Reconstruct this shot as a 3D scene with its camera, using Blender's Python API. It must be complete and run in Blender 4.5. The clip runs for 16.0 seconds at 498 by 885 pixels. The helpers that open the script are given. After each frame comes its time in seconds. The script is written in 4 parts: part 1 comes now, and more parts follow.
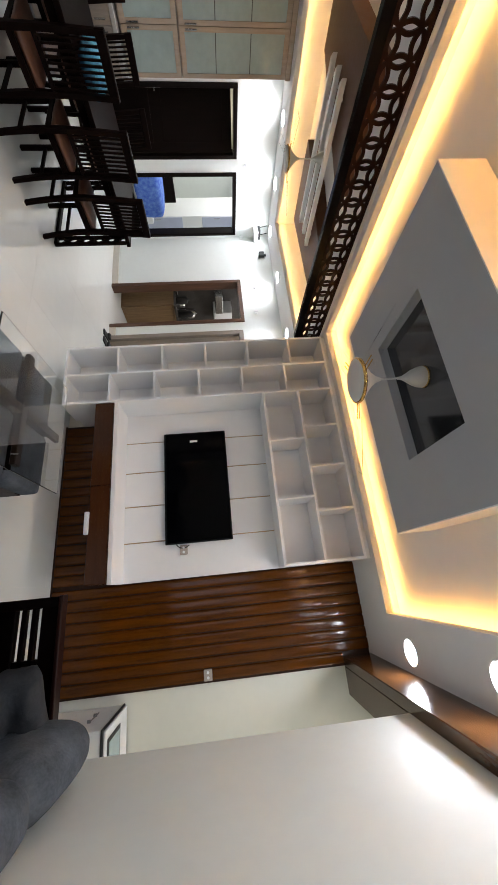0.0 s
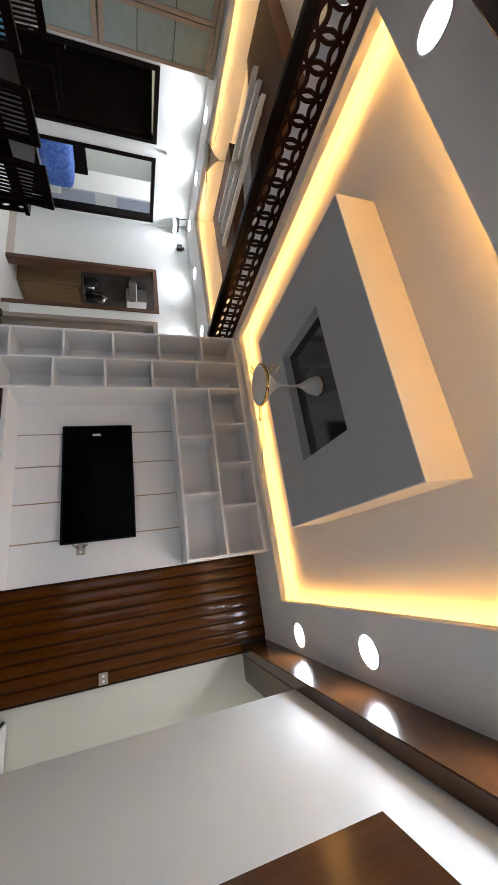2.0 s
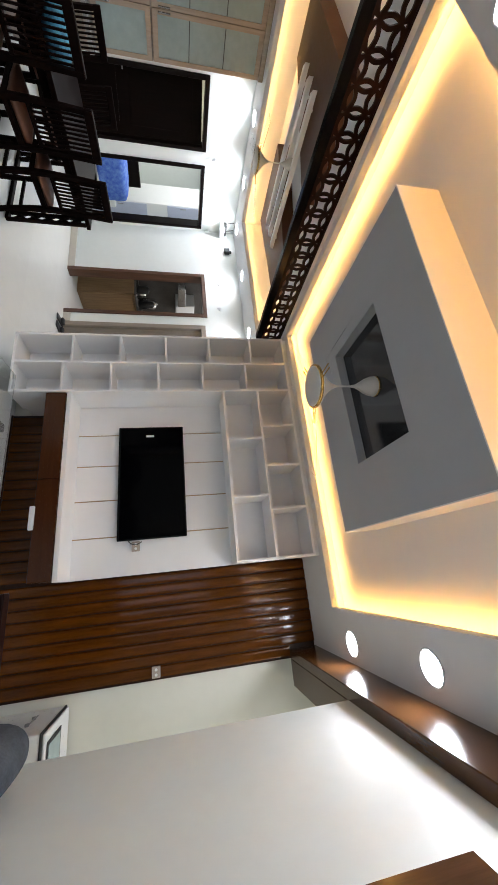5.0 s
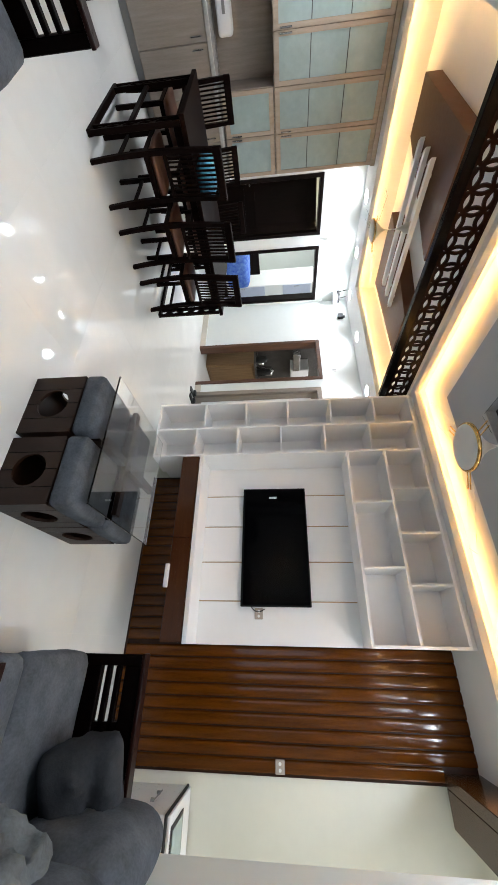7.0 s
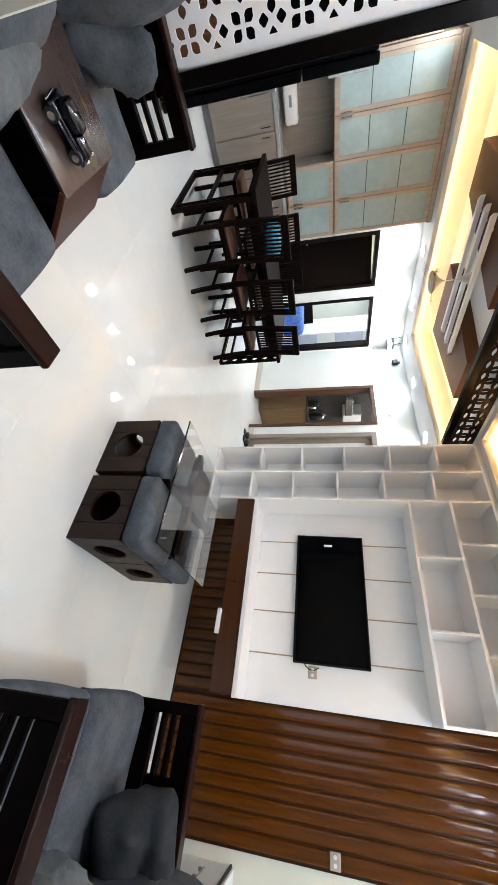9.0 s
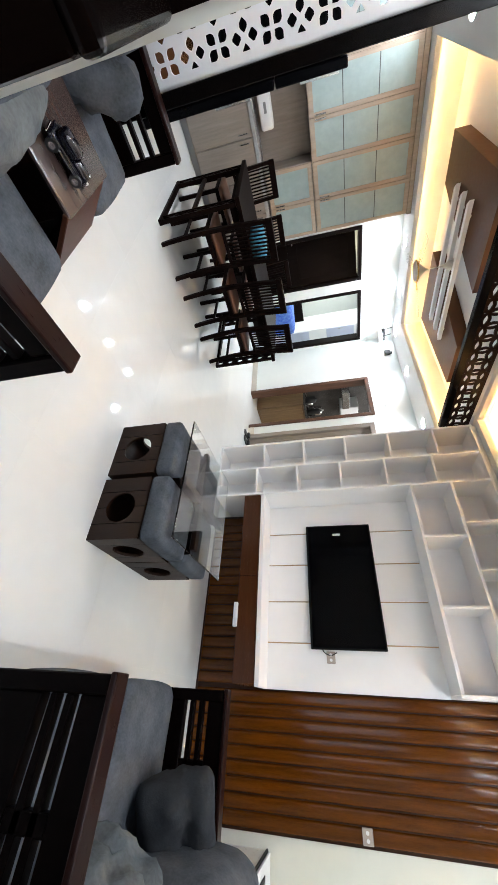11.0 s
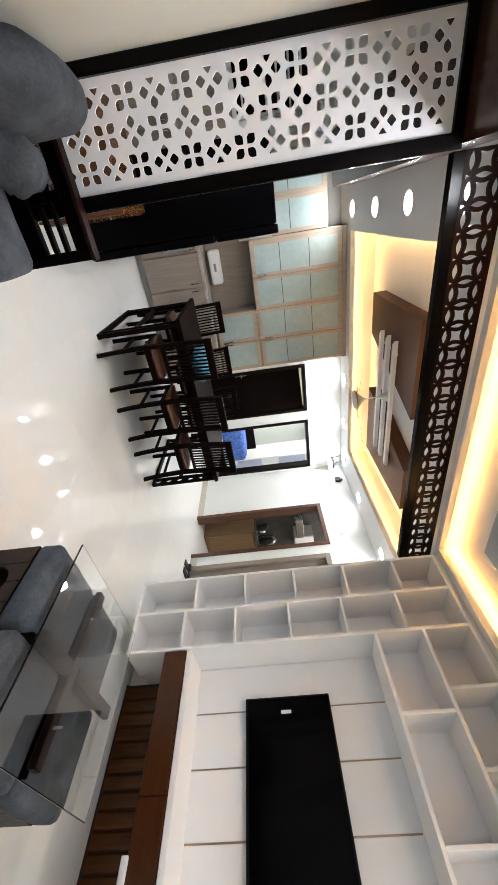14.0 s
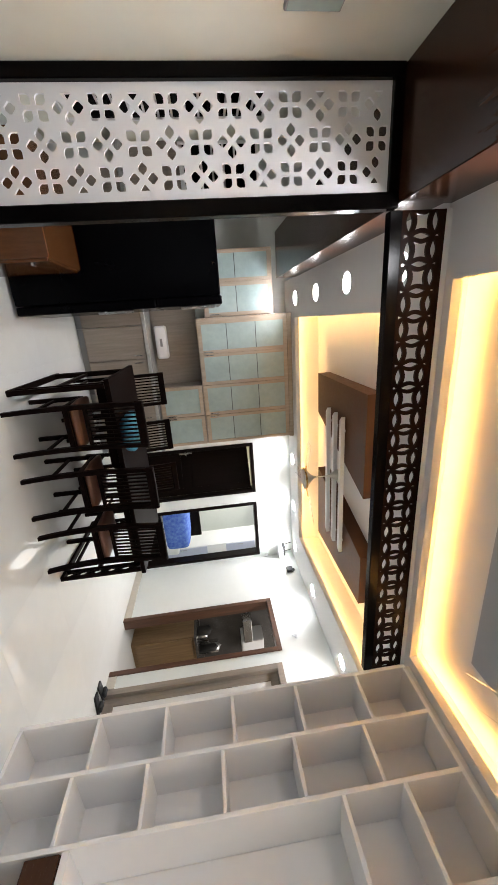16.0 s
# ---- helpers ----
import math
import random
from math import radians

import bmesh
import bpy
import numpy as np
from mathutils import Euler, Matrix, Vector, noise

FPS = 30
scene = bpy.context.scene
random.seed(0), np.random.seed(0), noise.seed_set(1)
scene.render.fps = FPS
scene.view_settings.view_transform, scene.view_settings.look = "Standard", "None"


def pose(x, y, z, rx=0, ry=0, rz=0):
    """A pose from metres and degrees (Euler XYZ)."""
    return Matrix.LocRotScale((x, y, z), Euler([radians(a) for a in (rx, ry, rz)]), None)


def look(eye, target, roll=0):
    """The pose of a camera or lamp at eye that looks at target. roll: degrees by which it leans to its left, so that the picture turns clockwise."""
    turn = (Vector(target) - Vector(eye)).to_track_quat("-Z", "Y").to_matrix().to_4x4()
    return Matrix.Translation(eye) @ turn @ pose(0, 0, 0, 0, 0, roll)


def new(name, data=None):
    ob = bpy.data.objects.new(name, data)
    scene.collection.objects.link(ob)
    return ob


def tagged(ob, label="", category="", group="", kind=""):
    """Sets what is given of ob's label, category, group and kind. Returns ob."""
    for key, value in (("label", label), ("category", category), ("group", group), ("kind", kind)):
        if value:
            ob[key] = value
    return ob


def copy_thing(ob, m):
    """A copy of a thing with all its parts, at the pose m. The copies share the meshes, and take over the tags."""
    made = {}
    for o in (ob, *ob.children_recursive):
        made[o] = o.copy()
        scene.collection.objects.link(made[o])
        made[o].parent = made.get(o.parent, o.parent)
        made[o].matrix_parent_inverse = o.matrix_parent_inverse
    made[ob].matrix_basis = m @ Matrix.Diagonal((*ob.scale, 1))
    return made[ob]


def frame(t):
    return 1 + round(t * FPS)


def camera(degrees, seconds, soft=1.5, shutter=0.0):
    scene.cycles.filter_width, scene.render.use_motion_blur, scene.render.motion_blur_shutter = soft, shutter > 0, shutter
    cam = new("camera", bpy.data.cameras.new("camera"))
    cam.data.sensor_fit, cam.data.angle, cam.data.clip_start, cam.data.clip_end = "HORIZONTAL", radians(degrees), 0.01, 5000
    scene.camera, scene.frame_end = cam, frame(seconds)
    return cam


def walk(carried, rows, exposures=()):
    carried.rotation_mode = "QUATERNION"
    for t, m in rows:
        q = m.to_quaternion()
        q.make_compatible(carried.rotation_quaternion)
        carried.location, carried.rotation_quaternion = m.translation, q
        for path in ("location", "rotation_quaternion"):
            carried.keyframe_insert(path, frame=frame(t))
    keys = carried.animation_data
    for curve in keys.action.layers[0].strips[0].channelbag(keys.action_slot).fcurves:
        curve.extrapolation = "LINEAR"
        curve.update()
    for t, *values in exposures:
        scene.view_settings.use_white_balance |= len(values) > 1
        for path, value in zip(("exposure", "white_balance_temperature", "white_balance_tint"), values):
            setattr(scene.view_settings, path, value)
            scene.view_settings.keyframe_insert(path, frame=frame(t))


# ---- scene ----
cam = camera(70.5, 16.0, soft=1.25)
PATH = [
    (0, (0.208, 0.101, 1.543), (-0.512, 1.96, 1.713), 85.9),
    (0.5, (0.209, 0.091, 1.566), (-0.519, 1.927, 1.881), 86.4),
    (1, (0.222, 0.07, 1.585), (-0.481, 1.904, 1.964), 86.7),
    (1.5, (0.211, 0.052, 1.598), (-0.437, 1.874, 2.107), 87.4),
    (2, (0.222, 0.043, 1.585), (-0.421, 1.825, 2.225), 87.8),
    (2.5, (0.229, 0.021, 1.607), (-0.412, 1.756, 2.369), 88.3),
    (3, (0.218, 0.008, 1.606), (-0.402, 1.701, 2.471), 88.5),
    (3.5, (0.221, 0.002, 1.623), (-0.403, 1.71, 2.456), 89.0),
    (4, (0.224, 0.021, 1.599), (-0.442, 1.801, 2.223), 89.0),
    (4.5, (0.214, 0.047, 1.564), (-0.446, 1.865, 2.073), 88.4),
    (7, (0.138, 0.103, 1.403), (-0.856, 1.828, 1.217), 88.3),
    (7.5, (0.112, 0.083, 1.367), (-0.998, 1.721, 1.073), 89.5),
    (8, (0.121, 0.073, 1.333), (-1.058, 1.644, 0.956), 89.6),
    (8.5, (0.126, 0.063, 1.311), (-1.054, 1.62, 0.882), 89.7),
    (11, (0.237, 0.006, 1.297), (-0.948, 1.559, 0.866), 84.6),
    (11.5, (0.23, 0.053, 1.308), (-1.049, 1.541, 0.92), 83.7),
    (12, (0.22, 0.098, 1.312), (-1.153, 1.513, 0.979), 83.3),
    (12.5, (0.19, 0.166, 1.352), (-1.266, 1.515, 1.108), 83.5),
    (13, (0.118, 0.248, 1.39), (-1.398, 1.54, 1.208), 82.5),
    (13.5, (0.049, 0.327, 1.414), (-1.539, 1.531, 1.244), 82.3),
    (14, (-0.042, 0.42, 1.434), (-1.727, 1.49, 1.3), 83.0),
    (14.5, (-0.109, 0.569, 1.459), (-1.896, 1.46, 1.349), 84.7),
    (15, (-0.166, 0.64, 1.462), (-1.996, 1.442, 1.384), 84.4),
    (15.5, (-0.247, 0.685, 1.48), (-2.115, 1.397, 1.518), 84.8),
    (16, (-0.365, 0.717, 1.535), (-2.244, 1.375, 1.72), 84.2),
]
walk(cam, [(t, look(eye, target, roll)) for t, eye, target, roll in PATH],
     [(0.0, 0.15, 6350, 11), (1.0, 0.05, 6300, 11), (2.0, -0.17, 6200, 12), (3.0, -0.34, 6100, 12), (3.5, -0.37, 6050, 12), (4.0, -0.34, 6150, 12), (4.5, -0.07, 6200, 11),
      (7.0, 0.55, 6150, 8), (8.5, 0.79, 6100, 8), (11.0, 0.83, 6100, 8), (12.5, 0.71, 6250, 9), (14.0, 0.66, 6450, 10), (16.0, 0.46, 6600, 11)])

# ---- world and lights ----
world = bpy.data.worlds.new("world")
scene.world = world
world.use_nodes = True
wn = world.node_tree.nodes
sky = wn.new("ShaderNodeTexSky")
sky.sky_type, sky.sun_disc, sky.sun_elevation, sky.sun_rotation = "NISHITA", False, radians(45), radians(160)
world.node_tree.links.new(sky.outputs[0], wn["Background"].inputs[0])
wn["Background"].inputs[1].default_value = 0.12


def area_lamp(name, m, sx, sy, watts, color=(1, 1, 1), spread=180):
    lamp = bpy.data.lights.new(name, "AREA")
    lamp.shape, lamp.size, lamp.size_y, lamp.energy, lamp.color = "RECTANGLE", sx, sy, watts, color
    lamp.spread = radians(spread)
    ob = new(name, lamp)
    ob.matrix_world = m
    return ob


def spot_lamp(name, x, y, z, watts, color=(0.92, 0.935, 1.0), degrees=155):
    lamp = bpy.data.lights.new(name, "SPOT")
    lamp.energy, lamp.color, lamp.spot_size, lamp.spot_blend, lamp.shadow_soft_size = watts, color, radians(degrees), 0.6, 0.06
    ob = new(name, lamp)
    ob.matrix_world = pose(x, y, z)
    return ob


LIVING_DOWNLIGHTS = [(-1.53, 0.46), (-0.70, 0.44), (0.13, 0.44), (0.76, 2.70), (0.73, 1.84), (0.73, 0.98)]
DINING_DOWNLIGHTS = [(-5.22, 2.75), (-5.22, 3.55), (-5.2, 4.3), (-4.2, 4.32), (-3.1, 4.32), (-4.85, 0.51), (-4.02, 0.51), (-3.22, 0.5), (-2.42, 0.5)]
for i, (x, y) in enumerate(LIVING_DOWNLIGHTS):
    spot_lamp("downlight_lamp", x, y, 2.68, 12.0, degrees=170)
for i, (x, y) in enumerate(DINING_DOWNLIGHTS):
    spot_lamp("downlight_lamp", x, y, 2.64, 25)
# daylight through the entrance behind the camera
area_lamp("entrance_daylight", look((0.3, -0.75, 1.3), (0.0, 2.0, 1.2)), 0.95, 1.9, 7, (0.74, 0.85, 1.0))
# added overhead lamps, unseen, that brighten the rooms beyond the openings
area_lamp("bedroom_fill", look((-7.2, 4.3, 2.5), (-7.2, 4.3, 0)), 2.2, 1.6, 36, (1.0, 0.98, 0.92))
area_lamp("kitchen_fill", look((-3.9, 6.2, 2.5), (-3.9, 6.2, 0)), 1.4, 1.4, 16, (1, 0.95, 0.9))
area_lamp("study_lamp", look((-6.6, 2.4, 2.6), (-6.6, 2.4, 0)), 0.5, 0.5, 14, (1.0, 0.85, 0.6))
area_lamp("passage_fill", look((2.3, 3.05, 2.6), (2.3, 3.05, 0)), 0.8, 0.5, 10)


# ---- materials ----
def mat(name, color, rough=0.5, metal=0.0, var=0.06, scale=6.0, bump=0.0, bump_scale=60.0, stretch=(1, 1, 1), dark=None, emit=None, strength=0.0, coat=0.0, spec=0.5):
    m = bpy.data.materials.new(name)
    m.use_nodes = True
    n, l = m.node_tree.nodes, m.node_tree.links
    b = n["Principled BSDF"]
    b.inputs["Roughness"].default_value, b.inputs["Metallic"].default_value = rough, metal
    b.inputs["Coat Weight"].default_value = coat
    b.inputs["Coat Roughness"].default_value = 0.08
    b.inputs["Specular IOR Level"].default_value = spec
    tc = n.new("ShaderNodeTexCoord")
    mp = n.new("ShaderNodeMapping")
    mp.inputs["Scale"].default_value = stretch
    l.new(tc.outputs["Object"], mp.inputs[0])
    big, small = n.new("ShaderNodeTexNoise"), n.new("ShaderNodeTexNoise")
    big.inputs["Scale"].default_value, big.inputs["Detail"].default_value = scale, 4
    small.inputs["Scale"].default_value, small.inputs["Detail"].default_value = scale * 9, 5
    l.new(mp.outputs[0], big.inputs["Vector"]), l.new(mp.outputs[0], small.inputs["Vector"])
    mix = n.new("ShaderNodeMix")
    mix.inputs[0].default_value = 0.35
    l.new(big.outputs[0], mix.inputs[2]), l.new(small.outputs[0], mix.inputs[3])
    ramp = n.new("ShaderNodeValToRGB")
    d = dark or tuple(c * (1 - var * 2.2) for c in color)
    e = ramp.color_ramp.elements
    e[0].position, e[1].position = 0.32, 0.68
    e[0].color, e[1].color = (*d, 1), (*(min(1, c * (1 + var)) for c in color), 1)
    l.new(mix.outputs[0], ramp.inputs[0])
    l.new(ramp.outputs[0], b.inputs["Base Color"])
    rr = n.new("ShaderNodeMapRange")
    rr.inputs[3].default_value, rr.inputs[4].default_value = max(0.02, rough - min(0.08, rough * 0.3)), min(1, rough + min(0.08, rough * 0.3))
    l.new(small.outputs[0], rr.inputs[0]), l.new(rr.outputs[0], b.inputs["Roughness"])
    if bump:
        t3 = n.new("ShaderNodeTexNoise")
        t3.inputs["Scale"].default_value, t3.inputs["Detail"].default_value = bump_scale, 3
        l.new(mp.outputs[0], t3.inputs["Vector"])
        bp = n.new("ShaderNodeBump")
        bp.inputs["Strength"].default_value, bp.inputs["Distance"].default_value = bump, 0.002
        l.new(t3.outputs[0], bp.inputs["Height"]), l.new(bp.outputs[0], b.inputs["Normal"])
    if emit:
        b.inputs["Emission Color"].default_value, b.inputs["Emission Strength"].default_value = (*emit, 1), strength
    return m


def glass_mat(name, color=(1, 1, 1), rough=0.0, ior=1.45):
    m = bpy.data.materials.new(name)
    m.use_nodes = True
    b = m.node_tree.nodes["Principled BSDF"]
    b.inputs["Base Color"].default_value = (*color, 1)
    b.inputs["Transmission Weight"].default_value, b.inputs["Roughness"].default_value, b.inputs["IOR"].default_value = 1.0, rough, ior
    return m


def wood(name, light, dark, rough=0.35, axis=2, coat=0.0, scale=5.0, spec=0.5, bump=0.03):
    s = [7, 7, 7]
    s[axis] = 0.6
    return mat(name, light, rough, var=0.1, scale=scale, stretch=tuple(s), dark=dark, bump=bump, bump_scale=40, coat=coat, spec=spec)


M = {
    "cream": mat("cream_paint", (0.78, 0.77, 0.68), 0.55, var=0.02, scale=1.5, bump=0.05, bump_scale=180),
    "white_wall": mat("white_paint", (0.76, 0.79, 0.765), 0.5, var=0.02, scale=1.5, bump=0.05, bump_scale=180),
    "ceil": mat("ceiling_paint", (0.78, 0.77, 0.76), 0.7, var=0.015, scale=1.2, bump=0.03, bump_scale=160),
    # white ceiling paint with the shade of the panel's underside in its colour
    "ceil_shaded": mat("shaded_panel_paint", (0.42, 0.42, 0.43), 0.6, var=0.02, scale=1.5, bump=0.03, bump_scale=160),
    "laminate": mat("white_laminate", (0.89, 0.88, 0.875), 0.35, var=0.012, scale=2, bump=0.02, bump_scale=120),
    "groove": mat("brass_groove", (0.50, 0.37, 0.24), 0.32, 0.9),
    "slat": wood("brown_slat_wood", (0.110, 0.032, 0.0022), (0.056, 0.0155, 0.0012), 0.13, 2, spec=0.26, bump=0.0),
    "slat_dark": wood("dark_slat_backing", (0.030, 0.009, 0.002), (0.012, 0.004, 0.0012), 0.4, 2, spec=0.2),
    "walnut": wood("walnut_laminate_across", (0.042, 0.015, 0.0065), (0.032, 0.011, 0.005), 0.22, 0, spec=0.35, bump=0.0),
    "drawer_wood": wood("reddish_drawer_laminate", (0.062, 0.020, 0.0065), (0.046, 0.015, 0.005), 0.25, 0, spec=0.3, bump=0.0),
    "walnut_y": wood("walnut_laminate_along", (0.080, 0.032, 0.0085), (0.055, 0.021, 0.006), 0.2, 1, spec=0.45, bump=0.0),
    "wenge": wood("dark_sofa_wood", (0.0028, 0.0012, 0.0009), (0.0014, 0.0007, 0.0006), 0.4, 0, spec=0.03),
    "chairwood": wood("dark_chair_wood", (0.007, 0.0027, 0.0017), (0.003, 0.0013, 0.001), 0.5, 2, spec=0.04),
    "black": mat("black_paint", (0.0025, 0.0018, 0.0016), 0.22, var=0.1, spec=0.1),
    "jali": mat("white_jali_board", (0.86, 0.86, 0.88), 0.4, var=0.012),
    "lattice": mat("dark_lattice_board", (0.018, 0.0062, 0.003), 0.35, var=0.15, spec=0.08),
    "tile": mat("floor_tile", (0.69, 0.70, 0.675), 0.04, var=0.02, scale=0.9),
    "fabric": mat("grey_fabric", (0.085, 0.095, 0.11), 0.95, var=0.22, scale=11, bump=0.5, bump_scale=170, spec=0.2),
    "pillow": mat("charcoal_fabric", (0.032, 0.034, 0.038), 0.95, var=0.18, scale=10, bump=0.4, bump_scale=170, spec=0.2),
    "pillow_light": mat("slate_fabric", (0.125, 0.138, 0.145), 0.95, var=0.2, scale=10, bump=0.4, bump_scale=170, spec=0.2),
    "seat_leather": mat("brown_seat_leather", (0.13, 0.055, 0.03), 0.45, var=0.12, scale=8, bump=0.2, bump_scale=90),
    "glass": glass_mat("clear_glass", (0.97, 0.99, 0.985)),
    "frosted": mat("frosted_glass", (0.38, 0.475, 0.465), 0.1, var=0.08, scale=1.6, spec=0.5),
    "cabinet": wood("taupe_cabinet_laminate", (0.30, 0.255, 0.215), (0.24, 0.20, 0.165), 0.35, 2),
    "cabinet_frame": wood("beige_cabinet_frame", (0.44, 0.36, 0.28), (0.38, 0.305, 0.23), 0.2, 2),
    "dark_line": mat("dark_shelf_edge", (0.07, 0.08, 0.08), 0.4),
    "steel": mat("brushed_steel", (0.6, 0.6, 0.6), 0.25, 1.0, var=0.05),
    "gold": mat("gold_trim", (0.7, 0.45, 0.15), 0.25, 1.0),
    "white_plastic": mat("white_plastic", (0.8, 0.8, 0.8), 0.3, var=0.01),
    "fan_white": mat("ivory_fan_enamel", (0.60, 0.585, 0.55), 0.35, var=0.02),
    "socket_plate": mat("beige_socket_plastic", (0.42, 0.36, 0.31), 0.35, var=0.02),
    "grey_plastic": mat("grey_plastic", (0.28, 0.28, 0.28), 0.45, var=0.04),
    "screen": mat("tv_screen", (0.0012, 0.0012, 0.0016), 0.08, var=0.0, spec=0.06),
    "tvbody": mat("tv_bezel", (0.004, 0.004, 0.004), 0.4, var=0.05, spec=0.12),
    "led": mat("warm_led", (1, 0.8, 0.4), 0.5, emit=(1.0, 0.495, 0.115), strength=34.0),
    "led_pale": mat("pale_warm_led", (1, 0.8, 0.5), 0.5, emit=(1.0, 0.58, 0.20), strength=22.0),
    "pale_blue": mat("pale_lilac_laminate", (0.50, 0.53, 0.66), 0.4, var=0.03),
    "acrylic": glass_mat("clear_acrylic", (1, 1, 1), 0.0, 1.05),
    "lamp": mat("downlight_diffuser", (1, 1, 1), 0.5, emit=(0.95, 0.97, 1.0), strength=48.0),
    "tube": mat("white_tube", (0.85, 0.85, 0.83), 0.4, var=0.01),
    "marble": mat("black_glossy_stone", (0.012, 0.012, 0.013), 0.08, var=0.5, scale=5, dark=(0.03, 0.03, 0.031), coat=0.2),
    "door_dark": wood("dark_door_wood", (0.006, 0.0028, 0.002), (0.003, 0.0016, 0.0012), 0.35, 2, spec=0.1),
    "frame_brown": wood("brown_door_frame", (0.11, 0.045, 0.022), (0.06, 0.024, 0.012), 0.35, 2, coat=0.2),
    "main_door": wood("glossy_brown_door", (0.11, 0.042, 0.014), (0.08, 0.030, 0.010), 0.22, 2, coat=0.2),
    "kitchen_wood": wood("oak_kitchen_laminate", (0.28, 0.18, 0.09), (0.20, 0.12, 0.06), 0.4, 2),
    "blue": mat("blue_patterned_cloth", (0.008, 0.04, 0.34), 0.8, var=0.5, scale=17, dark=(0.16, 0.30, 0.66), bump=0.3),
    "teal": mat("teal_cloth", (0.05, 0.25, 0.36), 0.8, var=0.3, scale=14, dark=(0.008, 0.03, 0.06), bump=0.4),
    "fridge": mat("black_fridge_gloss", (0.0015, 0.0015, 0.002), 0.2, var=0.1, spec=0.05),
    "granite": mat("dark_granite", (0.10, 0.095, 0.09), 0.15, var=0.3, scale=30, coat=0.3),
    "jamb": wood("dark_glossy_jamb", (0.0035, 0.0017, 0.0012), (0.002, 0.0011, 0.0009), 0.2, 2, spec=0.14),
    "pale_stone": mat("pale_stone_counter", (0.42, 0.41, 0.39), 0.15, var=0.12, scale=20),
    "console_top": wood("glossy_grey_brown_top", (0.055, 0.036, 0.031), (0.042, 0.027, 0.023), 0.2, 1, spec=0.5, bump=0.0),
    "feature": mat("brown_ceiling_laminate", (0.10, 0.038, 0.0135), 0.5, var=0.06, scale=3, spec=0.3),
    "flap": wood("reddish_flap_wood", (0.060, 0.020, 0.010), (0.042, 0.014, 0.007), 0.35, 0, spec=0.15, bump=0.0),
    "chrome": mat("chrome", (0.75, 0.75, 0.76), 0.08, 1.0),
    # the dark sofa wood again, reddish highlights of lit arms put into its colour
    "wenge_lit": wood("lit_sofa_wood", (0.016, 0.0048, 0.0034), (0.010, 0.0032, 0.0024), 0.3, 1, spec=0.10),
    "joint": mat("pale_joint", (0.70, 0.68, 0.645), 0.3, var=0.02),
    "splash": mat("grey_backsplash", (0.085, 0.08, 0.075), 0.25, var=0.1),
    "rubber": mat("black_rubber", (0.015, 0.015, 0.015), 0.6),
    "car_paint": mat("dark_toy_car_paint", (0.006, 0.006, 0.012), 0.15, coat=0.3, spec=0.3),
    "skirting": mat("beige_skirting_tile", (0.62, 0.57, 0.49), 0.25, var=0.03),
    "clay": mat("ottoman_wood", (0.027, 0.0115, 0.006), 0.45, var=0.15, scale=4, stretch=(6, 6, 0.6), dark=(0.016, 0.0075, 0.0045), spec=0.2),
}


# ---- building helpers ----
def thing(name, label, category, m=Matrix(), group="", kind=""):
    ob = tagged(new(name), label, category, group, kind)
    ob.matrix_world = m
    return ob


def part(name, bm, material, parent=None, label="", smooth=False):
    me = bpy.data.meshes.new(name)
    bm.normal_update()
    bm.to_mesh(me)
    bm.free()
    for mm in (material if isinstance(material, (list, tuple)) else [material]):
        me.materials.append(mm)
    if smooth:
        for p in me.polygons:
            p.use_smooth = True
    ob = new(name, me)
    if parent:
        ob.parent = parent
    return tagged(ob, label)


def structure(name, bm, material, label):
    return tagged(part(name, bm, material), label, name.split("_")[0], kind="structure")


def box(x0, x1, y0, y1, z0, z1, bevel=0.0, seg=1, bm=None, m=None):
    bm = bm or bmesh.new()
    vs = [bm.verts.new((x, y, z)) for x in (x0, x1) for y in (y0, y1) for z in (z0, z1)]
    fs = [bm.faces.new([vs[i] for i in f]) for f in ((0, 1, 3, 2), (4, 6, 7, 5), (0, 4, 5, 1), (2, 3, 7, 6), (0, 2, 6, 4), (1, 5, 7, 3))]
    if m is not None:
        bmesh.ops.transform(bm, matrix=m, verts=vs)
    if bevel:
        es = list({e for f in fs for e in f.edges})
        bmesh.ops.bevel(bm, geom=es, offset=bevel, segments=seg, profile=0.5, affect="EDGES")
    return bm


def cyl(r, h, seg=20, r2=None, m=None, bm=None):
    bm = bm or bmesh.new()
    bmesh.ops.create_cone(bm, cap_ends=True, segments=seg, radius1=r, radius2=r if r2 is None else r2, depth=h, matrix=(m or Matrix()) @ pose(0, 0, h / 2))
    return bm


def lathe(profile, seg=24, bm=None, m=None):
    """A turned shape from (radius, height) pairs."""
    bm = bm or bmesh.new()
    rings = []
    for r, z in profile:
        rings.append([bm.verts.new((r * math.cos(2 * math.pi * i / seg), r * math.sin(2 * math.pi * i / seg), z)) for i in range(seg)])
    for a, b in zip(rings, rings[1:]):
        for i in range(seg):
            bm.faces.new((a[i], a[(i + 1) % seg], b[(i + 1) % seg], b[i]))
    bm.faces.new(rings[0][::-1]), bm.faces.new(rings[-1])
    if m is not None:
        bmesh.ops.transform(bm, matrix=m, verts=[v for ring in rings for v in ring])
    return bm


